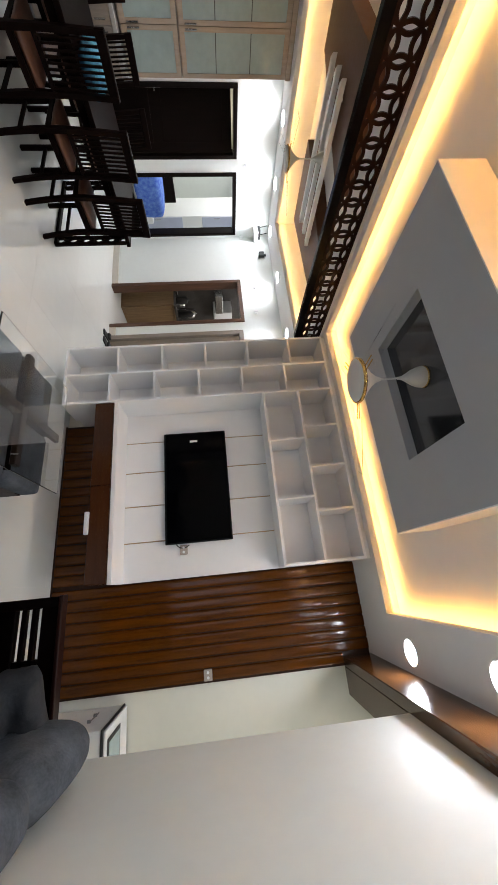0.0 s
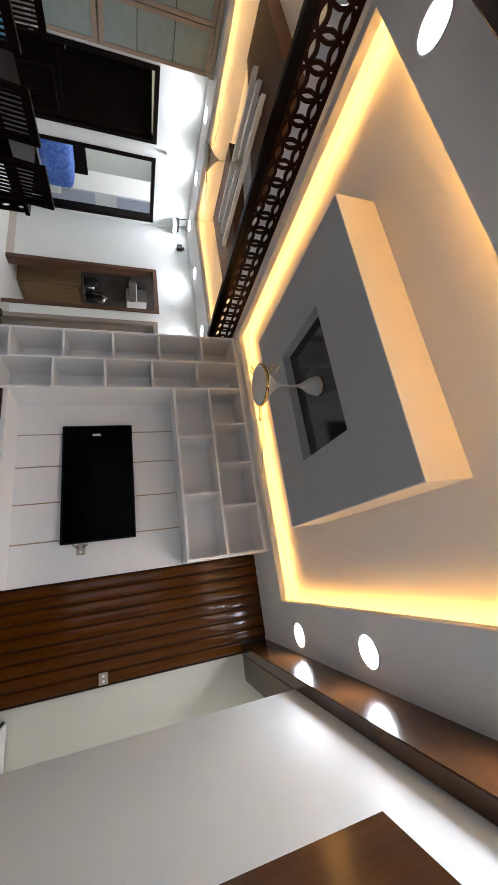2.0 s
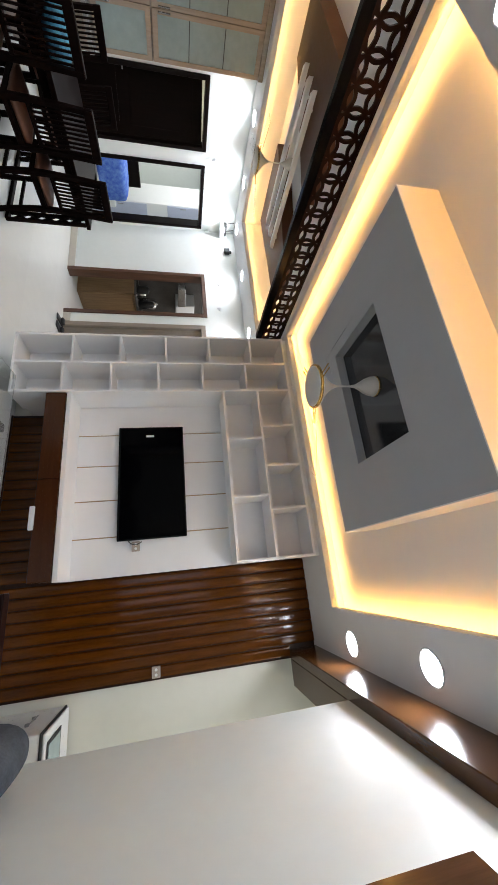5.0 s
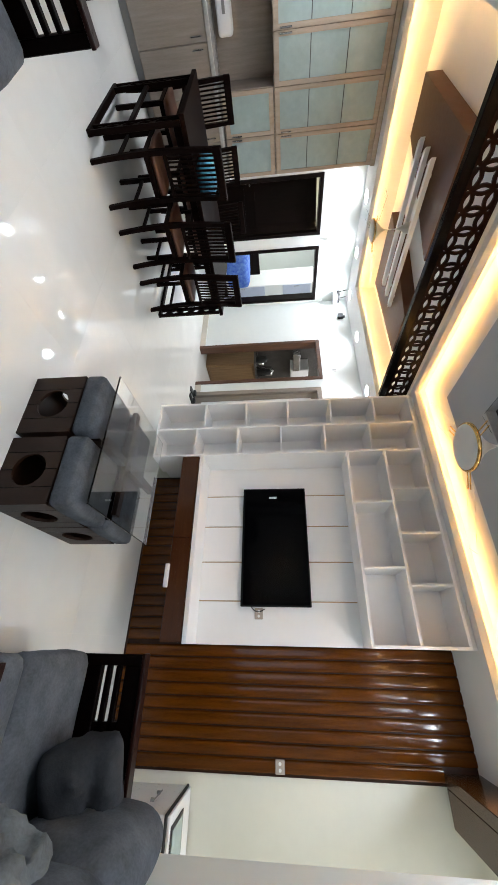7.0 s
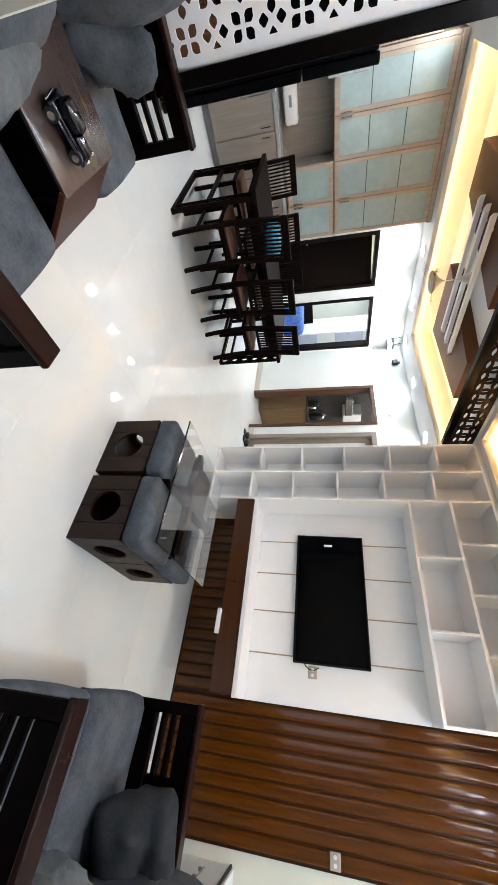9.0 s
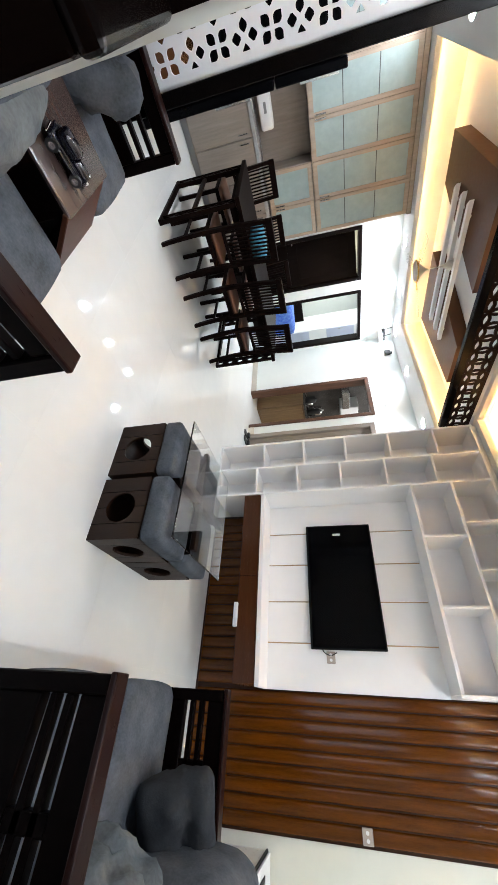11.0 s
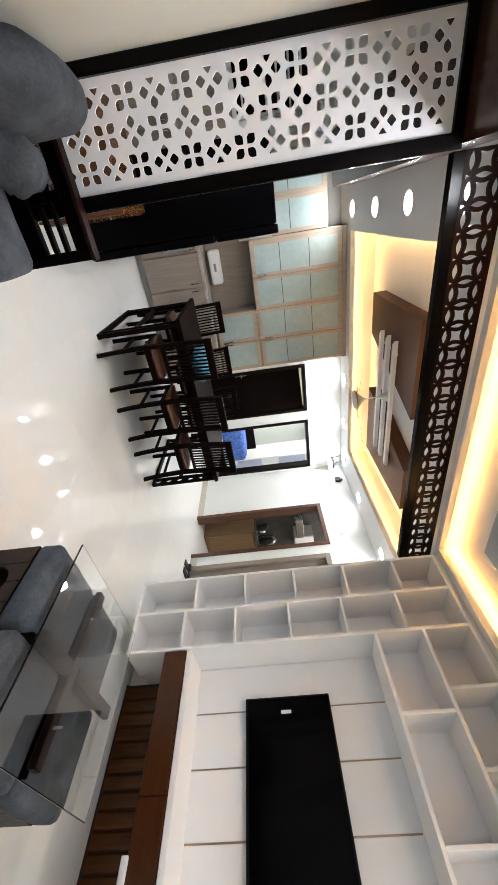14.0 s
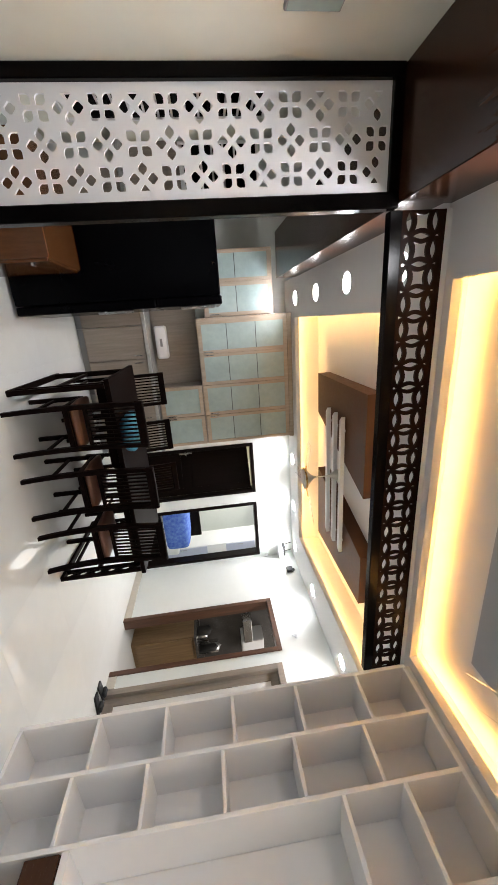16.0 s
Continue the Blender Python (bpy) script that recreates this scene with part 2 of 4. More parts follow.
def wall_with_holes(axis, at, thick, a0, a1, z0, z1, holes):
    """A wall slab across `axis` ('x' or 'y') at `at`..at+thick, from a0 to a1, with holes (b0, b1, h0, h1) right through it."""
    bm = bmesh.new()
    xs = sorted({a0, a1, *[h[0] for h in holes], *[h[1] for h in holes]})
    zs = sorted({z0, z1, *[h[2] for h in holes], *[h[3] for h in holes]})
    grid = [[not any(h[0] <= (xa + xb) / 2 <= h[1] and h[2] <= (za + zb) / 2 <= h[3] for h in holes) for za, zb in zip(zs, zs[1:])] for xa, xb in zip(xs, xs[1:])]
    cache = {}

    def v(a, d, z):
        key = (a, d, z)
        if key not in cache:
            cache[key] = bm.verts.new((at + d, a, z) if axis == "x" else (a, at + d, z))
        return cache[key]
    nx, nz = len(xs) - 1, len(zs) - 1
    for i in range(nx):
        for j in range(nz):
            if not grid[i][j]:
                continue
            a, b, c, d = xs[i], xs[i + 1], zs[j], zs[j + 1]
            bm.faces.new((v(a, 0, c), v(b, 0, c), v(b, 0, d), v(a, 0, d)))
            bm.faces.new((v(a, thick, d), v(b, thick, d), v(b, thick, c), v(a, thick, c)))
            if i == 0 or not grid[i - 1][j]:
                bm.faces.new((v(a, 0, c), v(a, 0, d), v(a, thick, d), v(a, thick, c)))
            if i == nx - 1 or not grid[i + 1][j]:
                bm.faces.new((v(b, 0, d), v(b, 0, c), v(b, thick, c), v(b, thick, d)))
            if j == 0 or not grid[i][j - 1]:
                bm.faces.new((v(b, 0, c), v(a, 0, c), v(a, thick, c), v(b, thick, c)))
            if j == nz - 1 or not grid[i][j + 1]:
                bm.faces.new((v(a, 0, d), v(b, 0, d), v(b, thick, d), v(a, thick, d)))
    bmesh.ops.recalc_face_normals(bm, faces=bm.faces)
    return bm


def slab_with_holes(x0, x1, y0, y1, z0, z1, holes):
    """A level slab with rectangular holes (xa, xb, ya, yb)."""
    bm = wall_with_holes("y", 0, z1 - z0, x0, x1, y0, y1, [(h[0], h[1], h[2], h[3]) for h in holes])
    for q in bm.verts:
        q.co = Vector((q.co.x, q.co.z, z0 + q.co.y))
    bmesh.ops.recalc_face_normals(bm, faces=bm.faces)
    return bm

# ---- structure ----
floor = structure("floor", box(-8.7, 2.9, -1.5, 7.3, -0.12, -0.0006), M["joint"], "glossy ivory floor of large polished tiles")
structure("wall_tv", box(-1.98, 2.8, 3.56, 3.68, 0, 2.9), M["cream"], "pale cream painted wall behind the television unit")
structure("wall_stub", box(-1.98, -1.86, 3.68, 4.59, 0, 2.9), M["cream"], "short cream wall beside the television unit")
structure("wall_right", box(0.965, 1.17, -0.2, 2.36, 0, 2.9), M["white_wall"], "plain off-white painted wall beside the loveseat")
structure("wall_passage", box(1.17, 2.8, 2.24, 2.36, 0, 2.9), M["cream"], "cream wall along the side passage")
structure("wall_passage_end", box(2.8, 2.92, 2.24, 3.68, 0, 2.9), M["cream"], "cream wall closing the side passage")
structure("wall_rear", wall_with_holes("y", -0.32, 0.12, -2.1, 1.17, 0, 2.9, [(-0.365, 0.70, 0, 2.04)]), M["cream"], "cream wall behind the sofa with the entrance doorway")
structure("wall_pier", box(-0.405, -0.37, -0.2, 0.025, 0, 2.43), M["cream"], "narrow cream wall return at the entrance")
structure("wall_rear_kitchenette", box(-5.56, -2.1, -1.42, -1.3, 0, 3.1), M["cream"], "cream wall behind the refrigerator")
structure("wall_side_kitchenette", box(-2.1, -1.98, -1.42, -0.32, 0, 3.1), M["cream"], "cream return wall beside the refrigerator")
structure("wall_far", wall_with_holes("x", -5.56, 0.12, -1.3, 4.71, 0, 3.1, [(2.50, 3.34, 0, 2.09), (3.52, 4.54, 0, 2.09)]), M["white_wall"], "white dining wall with two doorways")
structure("wall_dining", wall_with_holes("y", 4.59, 0.12, -5.44, -1.86, 0, 3.1, [(-4.45, -3.58, 0, 2.09), (-3.42, -2.55, 0, 2.05)]), M["white_wall"], "pale dining wall with kitchen opening and glazed door")
structure("wall_entrance_porch", wall_with_holes("y", -1.62, 0.1, -2.0, 2.0, 0, 2.9, []), M["cream"], "plain porch wall outside the entrance")

LX0, LX1, LY0, LY1 = -2.03, 0.545, 0.60, 2.965      # opening of the living-room cove
DX0, DX1, DY0, DY1 = -4.93, -2.42, 0.73, 3.95       # opening of the dining cove


def cove(name, label, opening, outer, z0, z1, top, back, glow, deep=0.0):
    """A ceiling border with a lit recess above it; `deep` sets the strip of the y0 side further back."""
    x0, x1, y0, y1 = opening
    bm = slab_with_holes(*outer, z0, z1, [opening])
    structure(name, bm, M["ceil"], label)
    b, ya = back, y0 - back - deep
    bm = box(x0 - b - 0.03, x1 + b + 0.03, ya - 0.03, y1 + b + 0.03, top, top + 0.03)
    for q in ((x0 - b - 0.03, x0 - b, ya, y1 + b), (x1 + b, x1 + b + 0.03, ya, y1 + b), (x0 - b, x1 + b, ya - 0.03, ya), (x0 - b, x1 + b, y1 + b, y1 + b + 0.03)):
        box(*q, z1, top, bm=bm)
    structure(name + "_recess", bm, M["ceil"], "raised plaster recess washed by hidden warm strip lighting")
    strips = thing("led_strip_light", "warm yellow strip light hidden in the ceiling cove", "strip light")
    zc = z1 + 0.010
    bm = bmesh.new()
    for q in ((x0 - 0.010, x0, y0 - 0.010, y1 + 0.010), (x1, x1 + 0.010, y0 - 0.010, y1 + 0.010), (x0, x1, y0 - 0.010, y0), (x0, x1, y1, y1 + 0.010)):
        box(*q, z1, z1 + 0.018, bm=bm)
    structure(name + "_lip", bm, M["ceil"], "narrow upstand that hides the strip lighting")
    for q in ((x0 - 0.035, x0 - 0.02, y0 - 0.02, y1 + 0.02), (x1 + 0.02, x1 + 0.035, y0 - 0.02, y1 + 0.02), (x0 - 0.035, x1 + 0.035, y0 - deep - 0.035, y0 - deep - 0.02), (x0 - 0.035, x1 + 0.035, y1 + 0.02, y1 + 0.035)):
        lift = 0.045 if deep and q[3] < y0 - deep else 0.0
        part("strip", box(*q, z1 + lift, zc + lift), glow, strips)


cove("ceiling_living", "painted ceiling border with round downlights", (LX0, LX1, LY0, LY1), (-2.1, 1.17, 0.28, 3.56), 2.70, 2.735, 2.845, 0.09, M["led"], 0.07)
cove("ceiling_dining", "painted dining ceiling border with round downlights", (DX0, DX1, DY0, DY1), (-5.56, -2.1, 0.27, 4.71), 2.66, 2.70, 3.0, 0.10, M["led_pale"])
structure("ceiling_passage", box(1.17, 2.92, 2.24, 3.68, 2.70, 2.78), M["ceil"], "plain ceiling over the side passage")
structure("ceiling_kitchenette", box(-5.56, -1.98, -1.42, 0.27, 2.78, 2.86), M["ceil"], "plain ceiling over the refrigerator corner")
structure("ceiling_porch", box(-2.1, 2.0, -1.62, -0.2, 2.74, 2.84), M["ceil"], "plain porch ceiling")

# central dropped panel with a stone inset; its grey stands in for underside shade
PX0, PX1, PY0, PY1, PZ = -1.455, 0.030, 1.065, 2.295, 2.61
IX0, IX1, IY0, IY1 = -1.09, -0.33, 1.44, 1.95
panel = thing("ceiling_panel", "white dropped ceiling panel coloured shade-grey, with a black inset", "ceiling panel")
part("panel_frame", slab_with_holes(PX0, PX1, PY0, PY1, PZ, 2.843, [(IX0, IX1, IY0, IY1)]), M["ceil_shaded"], panel)
part("inset", box(IX0 + 0.001, IX1 - 0.001, IY0 + 0.001, IY1 - 0.001, 2.668, 2.70), M["marble"], panel, "glossy black veined stone inset")

# thin added boards keep the panel's sides in their white, outside the shade colour
for q in ((PX0 - 0.006, PX0, PY0 - 0.006, PY1 + 0.006), (PX1, PX1 + 0.006, PY0 - 0.006, PY1 + 0.006), (PX0, PX1, PY0 - 0.006, PY0), (PX0, PX1, PY1, PY1 + 0.006)):
    part("fascia", box(*q, PZ, 2.843), M["ceil"], panel, "white painted side board")

# wood-clad beams
beam = thing("ceiling_beam", "glossy brown wood-clad beam above the sofa", "beam")
part("cladding", box(-4.84, 0.965, -0.2, 0.28, 2.43, 2.76, 0.004), M["walnut"], beam)
beam = thing("ceiling_beam", "glossy brown wood-clad beam along the side wall", "beam")
part("cladding", box(0.89, 0.965, 0.284, 3.50, 2.46, 2.72, 0.004), M["walnut_y"], beam)
part("cladding", box(0.965, 1.17, 2.364, 3.50, 2.46, 2.72, 0.004), M["walnut_y"], beam)


def downlight(x, y, z, group):
    t = thing("downlight", "round white recessed ceiling downlight, switched on", "downlight", pose(x, y, z), group)
    part("rim", lathe([(0.074, 0), (0.082, -0.004), (0.088, -0.001), (0.088, 0.001)], 28), M["white_plastic"], t, smooth=True)
    part("diffuser", cyl(0.0735, 0.004, 28, m=pose(0, 0, -0.005)), M["lamp"], t, "glowing diffuser")


for x, y in LIVING_DOWNLIGHTS:
    downlight(x, y, 2.698, "living-room downlights")
for x, y in DINING_DOWNLIGHTS:
    downlight(x, y, 2.658, "dining downlights")


# ---- pierced boards ----
def pierced(cells, place, thick, name, material, parent):
    """A board of square cells with holes. cells: (origin u, v, width, height, loops); place(u, v, d) gives the point."""
    bm = bmesh.new()
    for ou, ov, w, h, loops in cells:
        flat = bmesh.new()
        rims = [[(0, 0), (w, 0), (w, h), (0, h)]] + loops
        for rim in rims:
            vs = [flat.verts.new((a, b, 0)) for a, b in rim]
            for p, q in zip(vs, vs[1:] + vs[:1]):
                flat.edges.new((p, q))
        bmesh.ops.triangle_fill(flat, use_beauty=True, use_dissolve=False, edges=flat.edges)
        flat.verts.ensure_lookup_table()
        for d in (0, thick):
            made = [bm.verts.new(place(ou + v.co.x, ov + v.co.y, d)) for v in flat.verts]
            flat.verts.index_update()
            for f in flat.faces:
                bm.faces.new([made[v.index] for v in f.verts])
        for rim in loops:
            n = len(rim)
            a = [bm.verts.new(place(ou + p, ov + q, 0)) for p, q in rim]
            b = [bm.verts.new(place(ou + p, ov + q, thick)) for p, q in rim]
            for i in range(n):
                bm.faces.new((a[i], a[(i + 1) % n], b[(i + 1) % n], b[i]))
        flat.free()
    bmesh.ops.recalc_face_normals(bm, faces=bm.faces)
    return part(name, bm, material, parent)


def diamond(cx, cy, size):
    """A square standing on its corner, the corners clipped."""
    r, k = size * 0.72, 0.16
    pts = []
    for a in range(4):
        for t in (-k, k):
            ang = a * math.pi / 2
            c, d = math.cos(ang), math.sin(ang)
            pts.append((cx + r * ((1 - abs(t)) * c - t * d), cy + r * ((1 - abs(t)) * d + t * c)))
    return pts


def petal(cx, cy, size, turn):
    """A square petal, rounded on two corners and pointed on the other two."""
    pts, s = [], size / 2
    for k, sharp in enumerate((True, False, True, False)):
        a0 = math.pi / 4 + k * math.pi / 2
        if sharp:
            pts.append((s * math.sqrt(2) * math.cos(a0), s * math.sqrt(2) * math.sin(a0)))
        else:
            for j in range(4):
                a = a0 - math.pi / 4 + (j + 0.5) * math.pi / 8
                pts.append((s * 1.06 * math.cos(a), s * 1.06 * math.sin(a)))
    c, sn = math.cos(turn), math.sin(turn)
    return [(cx + c * x - sn * y, cy + sn * x + c * y) for x, y in pts]


# ---- white pierced screen beside the sofa ----
JY0, JY1, JZ0, JZ1 = -0.15, 0.237, 0.10, 2.384
screen = thing("jali_screen", "white pierced screen with petal cut-outs in a black frame", "screen")
nu, nv = 3, 18
cu, cv = 0.1158, 0.1217
GY, GZ = -0.1349, 0.1973
cells = [(JY0, JZ0, GY - JY0, JZ1 - JZ0, []), (GY + 3 * cu, JZ0, JY1 - GY - 3 * cu, JZ1 - JZ0, []), (GY, JZ0, 3 * cu, GZ - JZ0, [])]
for i in range(nu):
    for j in range(nv):
        if (i + j) % 2 == 0:
            loops = [petal(cu / 2 + a * 0.0245, cv / 2 + b * 0.0268, 0.0355, 0 if a * b > 0 else math.pi / 2) for a in (-1, 1) for b in (-1, 1)]
        else:
            loops = [petal(cu / 2 + 0.0345 * math.cos(k * math.pi / 2), cv / 2 + 0.0395 * math.sin(k * math.pi / 2), 0.0330, -math.pi / 4) for k in range(4)]
            for k in (1, 3):
                loops[k] = diamond(cu / 2, cv / 2 + (0.0365 if k == 1 else -0.0365), 0.0330)
            if i != 1:  # the outermost petal of an edge row is cut to a triangle
                side = 1 if i == 2 else -1
                loops[0 if i == 2 else 2] = [(cu / 2 + side * r, cv / 2 + w) for r, w in ((0.018, 0.0), (0.030, 0.011), (0.042, 0.019), (0.042, -0.019), (0.030, -0.011))]
        high = min(cv, JZ1 - GZ - j * cv)
        cells.append((GY + i * cu, GZ + j * cv, cu, high, [q for q in loops if max(b for a, b in q) < high - 0.003]))
pierced(cells, lambda u, v, d: (-2.10 + d, u, v), 0.010, "pierced_board", M["jali"], screen)
for a, b, c, d in ((-0.2, JY0, 0, 2.43), (JY1, 0.30, 0, 2.43)):
    part("post", box(-2.125, -2.065, a, b, c, d, 0.004), M["black"], screen, "black painted post")
for a, b in ((0.02, JZ0), (JZ1, 2.43)):
    part("rail", box(-2.122, -2.068, JY0, JY1, a, b, 0.003), M["black"], screen)

# ---- dark lattice over the dining opening ----
lattice = thing("lattice_beam", "dark brown pierced lattice beam over the dining opening", "lattice")
BY0, BY1 = 0.304, 3.10
ncell = 24
p = (BY1 - BY0) / ncell


def lens(cx, cy, w, h, n=7):
    up = [(cx - w / 2 + w * i / n, cy + h / 2 * math.sin(math.pi * i / n)) for i in range(n)]
    return up + [(cx + w / 2 - w * i / n, cy - h / 2 * math.sin(math.pi * i / n)) for i in range(n)]


def pinched(cx, cy, s, pinch):
    """A square with hollowed sides."""
    corners = [(-s, -s), (s, -s), (s, s), (-s, s)]
    pts = []
    for (ax, ay), (bx, by) in zip(corners, corners[1:] + corners[:1]):
        for i in range(5):
            f = i / 5
            k = 1 - pinch * math.sin(math.pi * f) / s
            mx, my = ax + (bx - ax) * f, ay + (by - ay) * f
            pts.append((cx + (mx * k if abs(ax - bx) < 1e-9 else mx), cy + (my * k if abs(ay - by) < 1e-9 else my)))
    return pts


cells = []
for i in range(ncell):
    a, b = p * 0.39, p * 0.89
    loops = [pinched(a, 0.10, 0.033, 0.007), lens(a, 0.163, 0.084, 0.030), lens(a, 0.037, 0.084, 0.030)]
    loops.append([(b + (y - 0.10), 0.10 + (x - b)) for x, y in lens(b, 0.10, 0.080, 0.024)])
    for z, s_ in ((0.178, 1), (0.022, -1)):
        loops.append([(b - 0.008, z + 0.008 * s_), (b, z - 0.012 * s_), (b + 0.008, z + 0.008 * s_)])
    cells.append((BY0 + i * p, 2.462, p, 0.20, loops))
pierced(cells, lambda u, v, d: (-2.10 + d, u, v), 0.012, "pierced_board", M["lattice"], lattice)
part("bottom_rail", box(-2.13, -2.08, BY0, BY1, 2.402, 2.462, 0.004), M["black"], lattice, "glossy black bottom rail")
part("top_rail", box(-2.11, -2.084, BY0, BY1, 2.662, 2.672, 0.002), M["lattice"], lattice)
structure("ceiling_infill", box(-2.112, -2.082, BY0, BY1, 2.672, 2.699), M["ceil"], "narrow plaster strip above the lattice beam")

# ---- slatted wall panel ----
slats = thing("slat_panel", "glossy dark brown vertical slat panelling on the wall", "wall panel")
part("backing", box(-1.42, 0.965, 3.521, 3.56, 0, 2.70), M["slat_dark"], slats)


def batten(x0, x1, back, depth, z0, z1, n=16):
    """An upright batten with a gently crowned face and rounded edges."""
    bm = bmesh.new()
    c, h = (x0 + x1) / 2, (x1 - x0) / 2
    prof = [(x0, back)]
    for k in range(n + 1):
        u = -1 + 2 * k / n
        v = math.copysign(1 - (1 - abs(u)) ** 1.5, u)
        prof.append((c + h * v, back - depth * (1 - abs(v) ** 8) ** 0.5 + 0.0016 * v * v - 0.0001))
    prof.append((x1, back))
    lo, hi = [[bm.verts.new((a, b, z)) for a, b in prof] for z in (z0, z1)]
    for k in range(len(prof) - 1):
        bm.faces.new((lo[k], lo[k + 1], hi[k + 1], hi[k]))
    for z, flip in ((z0, -1), (z1, 1)):
        bm.faces.new([bm.verts.new((a, b, z)) for a, b in prof][::flip])
    return bm


part("base_strip", box(-1.419, 0.964, 3.498, 3.5205, 0.0, 0.014, 0.002), M["slat_dark"], slats)
x = 0.150
while x < 0.91:
    part("slat", batten(x, x + 0.083, 3.522, 0.018, 0.0145, 2.46 if x > 0.82 else 2.70), M["slat"], slats, smooth=True)
    x += 0.0895
x = -1.40
while x < 0.12:
    part("slat", batten(x, x + 0.083, 3.522, 0.018, 0.0145, 0.50), M["slat"], slats, smooth=True)
    x += 0.0895

# ---- television unit ----
UY = 3.02
unit = thing("tv_wall_unit", "white laminate television wall unit with open shelves", "wall unit")


def board(name, *q, label=""):
    return part(name, box(*q, 0.002), M["laminate"], unit, label)


CX0, CX1, UZ0, UZ1 = -2.03, -1.415, 0.15, 2.66
for a in (CX0, (CX0 + CX1) / 2 - 0.012, CX1 - 0.022):
    board("upright", a, a + 0.022, UY, 3.36 if a > -1.5 else 3.33, UZ0, UZ1)
board("back_panel", CX0 + 0.022, CX1 - 0.022, 3.32, 3.33, UZ0, UZ1)
board("wall_batten", CX0 + 0.004, CX1 - 0.004, 3.331, 3.555, UZ0 + 0.03, UZ1)
for z in (UZ0, UZ1 - 0.02):
    board("shelf", CX0 + 0.022, CX1 - 0.022, UY + 0.002, 3.319, z, z + 0.022)
cm = (CX0 + CX1) / 2
for z in (0.625, 1.043, 1.46, 1.88, 2.295):
    board("shelf", CX0 + 0.022, cm - 0.012, UY + 0.004, 3.319, z, z + 0.02)
for z in (0.555, 0.965, 1.385, 1.80, 2.22):
    board("shelf", cm + 0.01, CX1 - 0.022, UY + 0.004, 3.319, z, z + 0.02)
TX0, TX1 = CX1, 0.145
for z in (1.985, 2.315, 2.638):
    board("shelf", TX0, TX1 - 0.022, UY, 3.319, z, z + 0.022)
board("upright", TX1 - 0.022, TX1, UY, 3.33, 1.985, UZ1)
board("back_panel", TX0, TX1 - 0.022, 3.32, 3.33, 1.985, UZ1)
board("wall_batten", TX0 + 0.001, TX1 - 0.006, 3.331, 3.495, 1.99, UZ1)
board("wall_batten", TX0 + 0.001, TX1 - 0.006, 3.382, 3.495, 0.64, 1.989)
for x in (-0.945, -0.41):
    board("divider", x, x + 0.02, UY + 0.004, 3.319, 2.007, 2.315)
for x in (-1.06, -0.675, -0.285):
    board("divider", x, x + 0.02, UY + 0.004, 3.319, 2.337, 2.638)
# niche lining behind the television
NB = 3.35
edges = [TX0 + 0.0, -1.121, -0.82, -0.50, -0.18, TX1]
for a, b in zip(edges, edges[1:]):
    board("niche_panel", a + (0.005 if a > TX0 else 0.001), b - (0.005 if b < TX1 else 0.0), NB, NB + 0.018, 0.63, 1.9893)
part("groove", box(TX0, TX1, NB + 0.008, NB + 0.03, 0.63, 1.985), M["groove"], unit, "dark groove backing with brass inlay")
board("niche_base", TX0, TX1, UY + 0.01, NB, 0.62, 0.655)
part("ceiling_infill", box(CX0, TX1, UY + 0.03, 3.56, UZ1 + 0.001, 2.70), M["ceil"], unit, "painted infill above the shelves")

drawer = thing("floating_drawer", "dark walnut floating drawer unit under the television", "drawer unit")
part("body", box(-1.412, 0.135, 3.04, 3.495, 0.45, 0.618, 0.003), M["drawer_wood"], drawer)
part("drawer_front", box(-1.408, -0.64, 3.022, 3.04, 0.455, 0.614, 0.003), M["drawer_wood"], drawer)
part("drawer_front", box(-0.634, 0.131, 3.022, 3.04, 0.455, 0.614, 0.003), M["drawer_wood"], drawer)
for x in (-0.42,):
    part("handle", box(x, x + 0.18, 2.998, 3.022, 0.432, 0.466, 0.004), M["white_plastic"], drawer, "pale metal bar handle")

# ---- television ----
tv = thing("television", "black flat-screen television mounted in the white niche", "television")
TV = (-1.178, -0.135, 1.018, 1.607)
part("body", box(TV[0], TV[1], 3.30, 3.33, TV[2], TV[3], 0.004), M["tvbody"], tv)
part("screen", box(TV[0] + 0.012, TV[1] - 0.012, 3.2965, 3.30, TV[2] + 0.02, TV[3] - 0.012), M["screen"], tv, "dark glossy screen, switched off")
part("wall_bracket", box(-0.85, -0.45, 3.33, 3.35, 1.15, 1.45), M["tvbody"], tv)
part("sticker", box(TV[0] + 0.085, TV[0] + 0.105, 3.2955, 3.297, 1.265, 1.335), M["white_plastic"], tv, "small pale sticker")
cable = thing("tv_cable", "short looped black television cable", "cable")
cu_ = bpy.data.curves.new("cable", "CURVE")
cu_.dimensions, cu_.bevel_depth = "3D", 0.004
sp = cu_.splines.new("BEZIER")
sp.bezier_points.add(3)
for q, c in zip(sp.bezier_points, ((-0.16, 3.32, 1.10), (-0.12, 3.335, 1.12), (-0.10, 3.34, 1.17), (-0.12, 3.34, 1.22))):
    q.co = c
    q.handle_left_type = q.handle_right_type = "AUTO"
cu_.materials.append(M["rubber"])
co = new("wire", cu_)
co.parent = cable


def socket(x, y, z, m, label):
    t = thing("wall_socket", label, "socket", pose(x, y, z) @ m)
    part("plate", box(-0.042, 0.042, -0.010, 0, -0.034, 0.034, 0.004), M["socket_plate"], t)
    for a in (-0.018, 0.018):
        part("outlet", cyl(0.011, 0.004, 16, m=pose(a, -0.009, 0) @ pose(0, 0, 0, 90)), M["white_plastic"], t)
    return t


socket(0.905, 3.503, 1.32, Matrix(), "beige double wall socket on the slat panel")
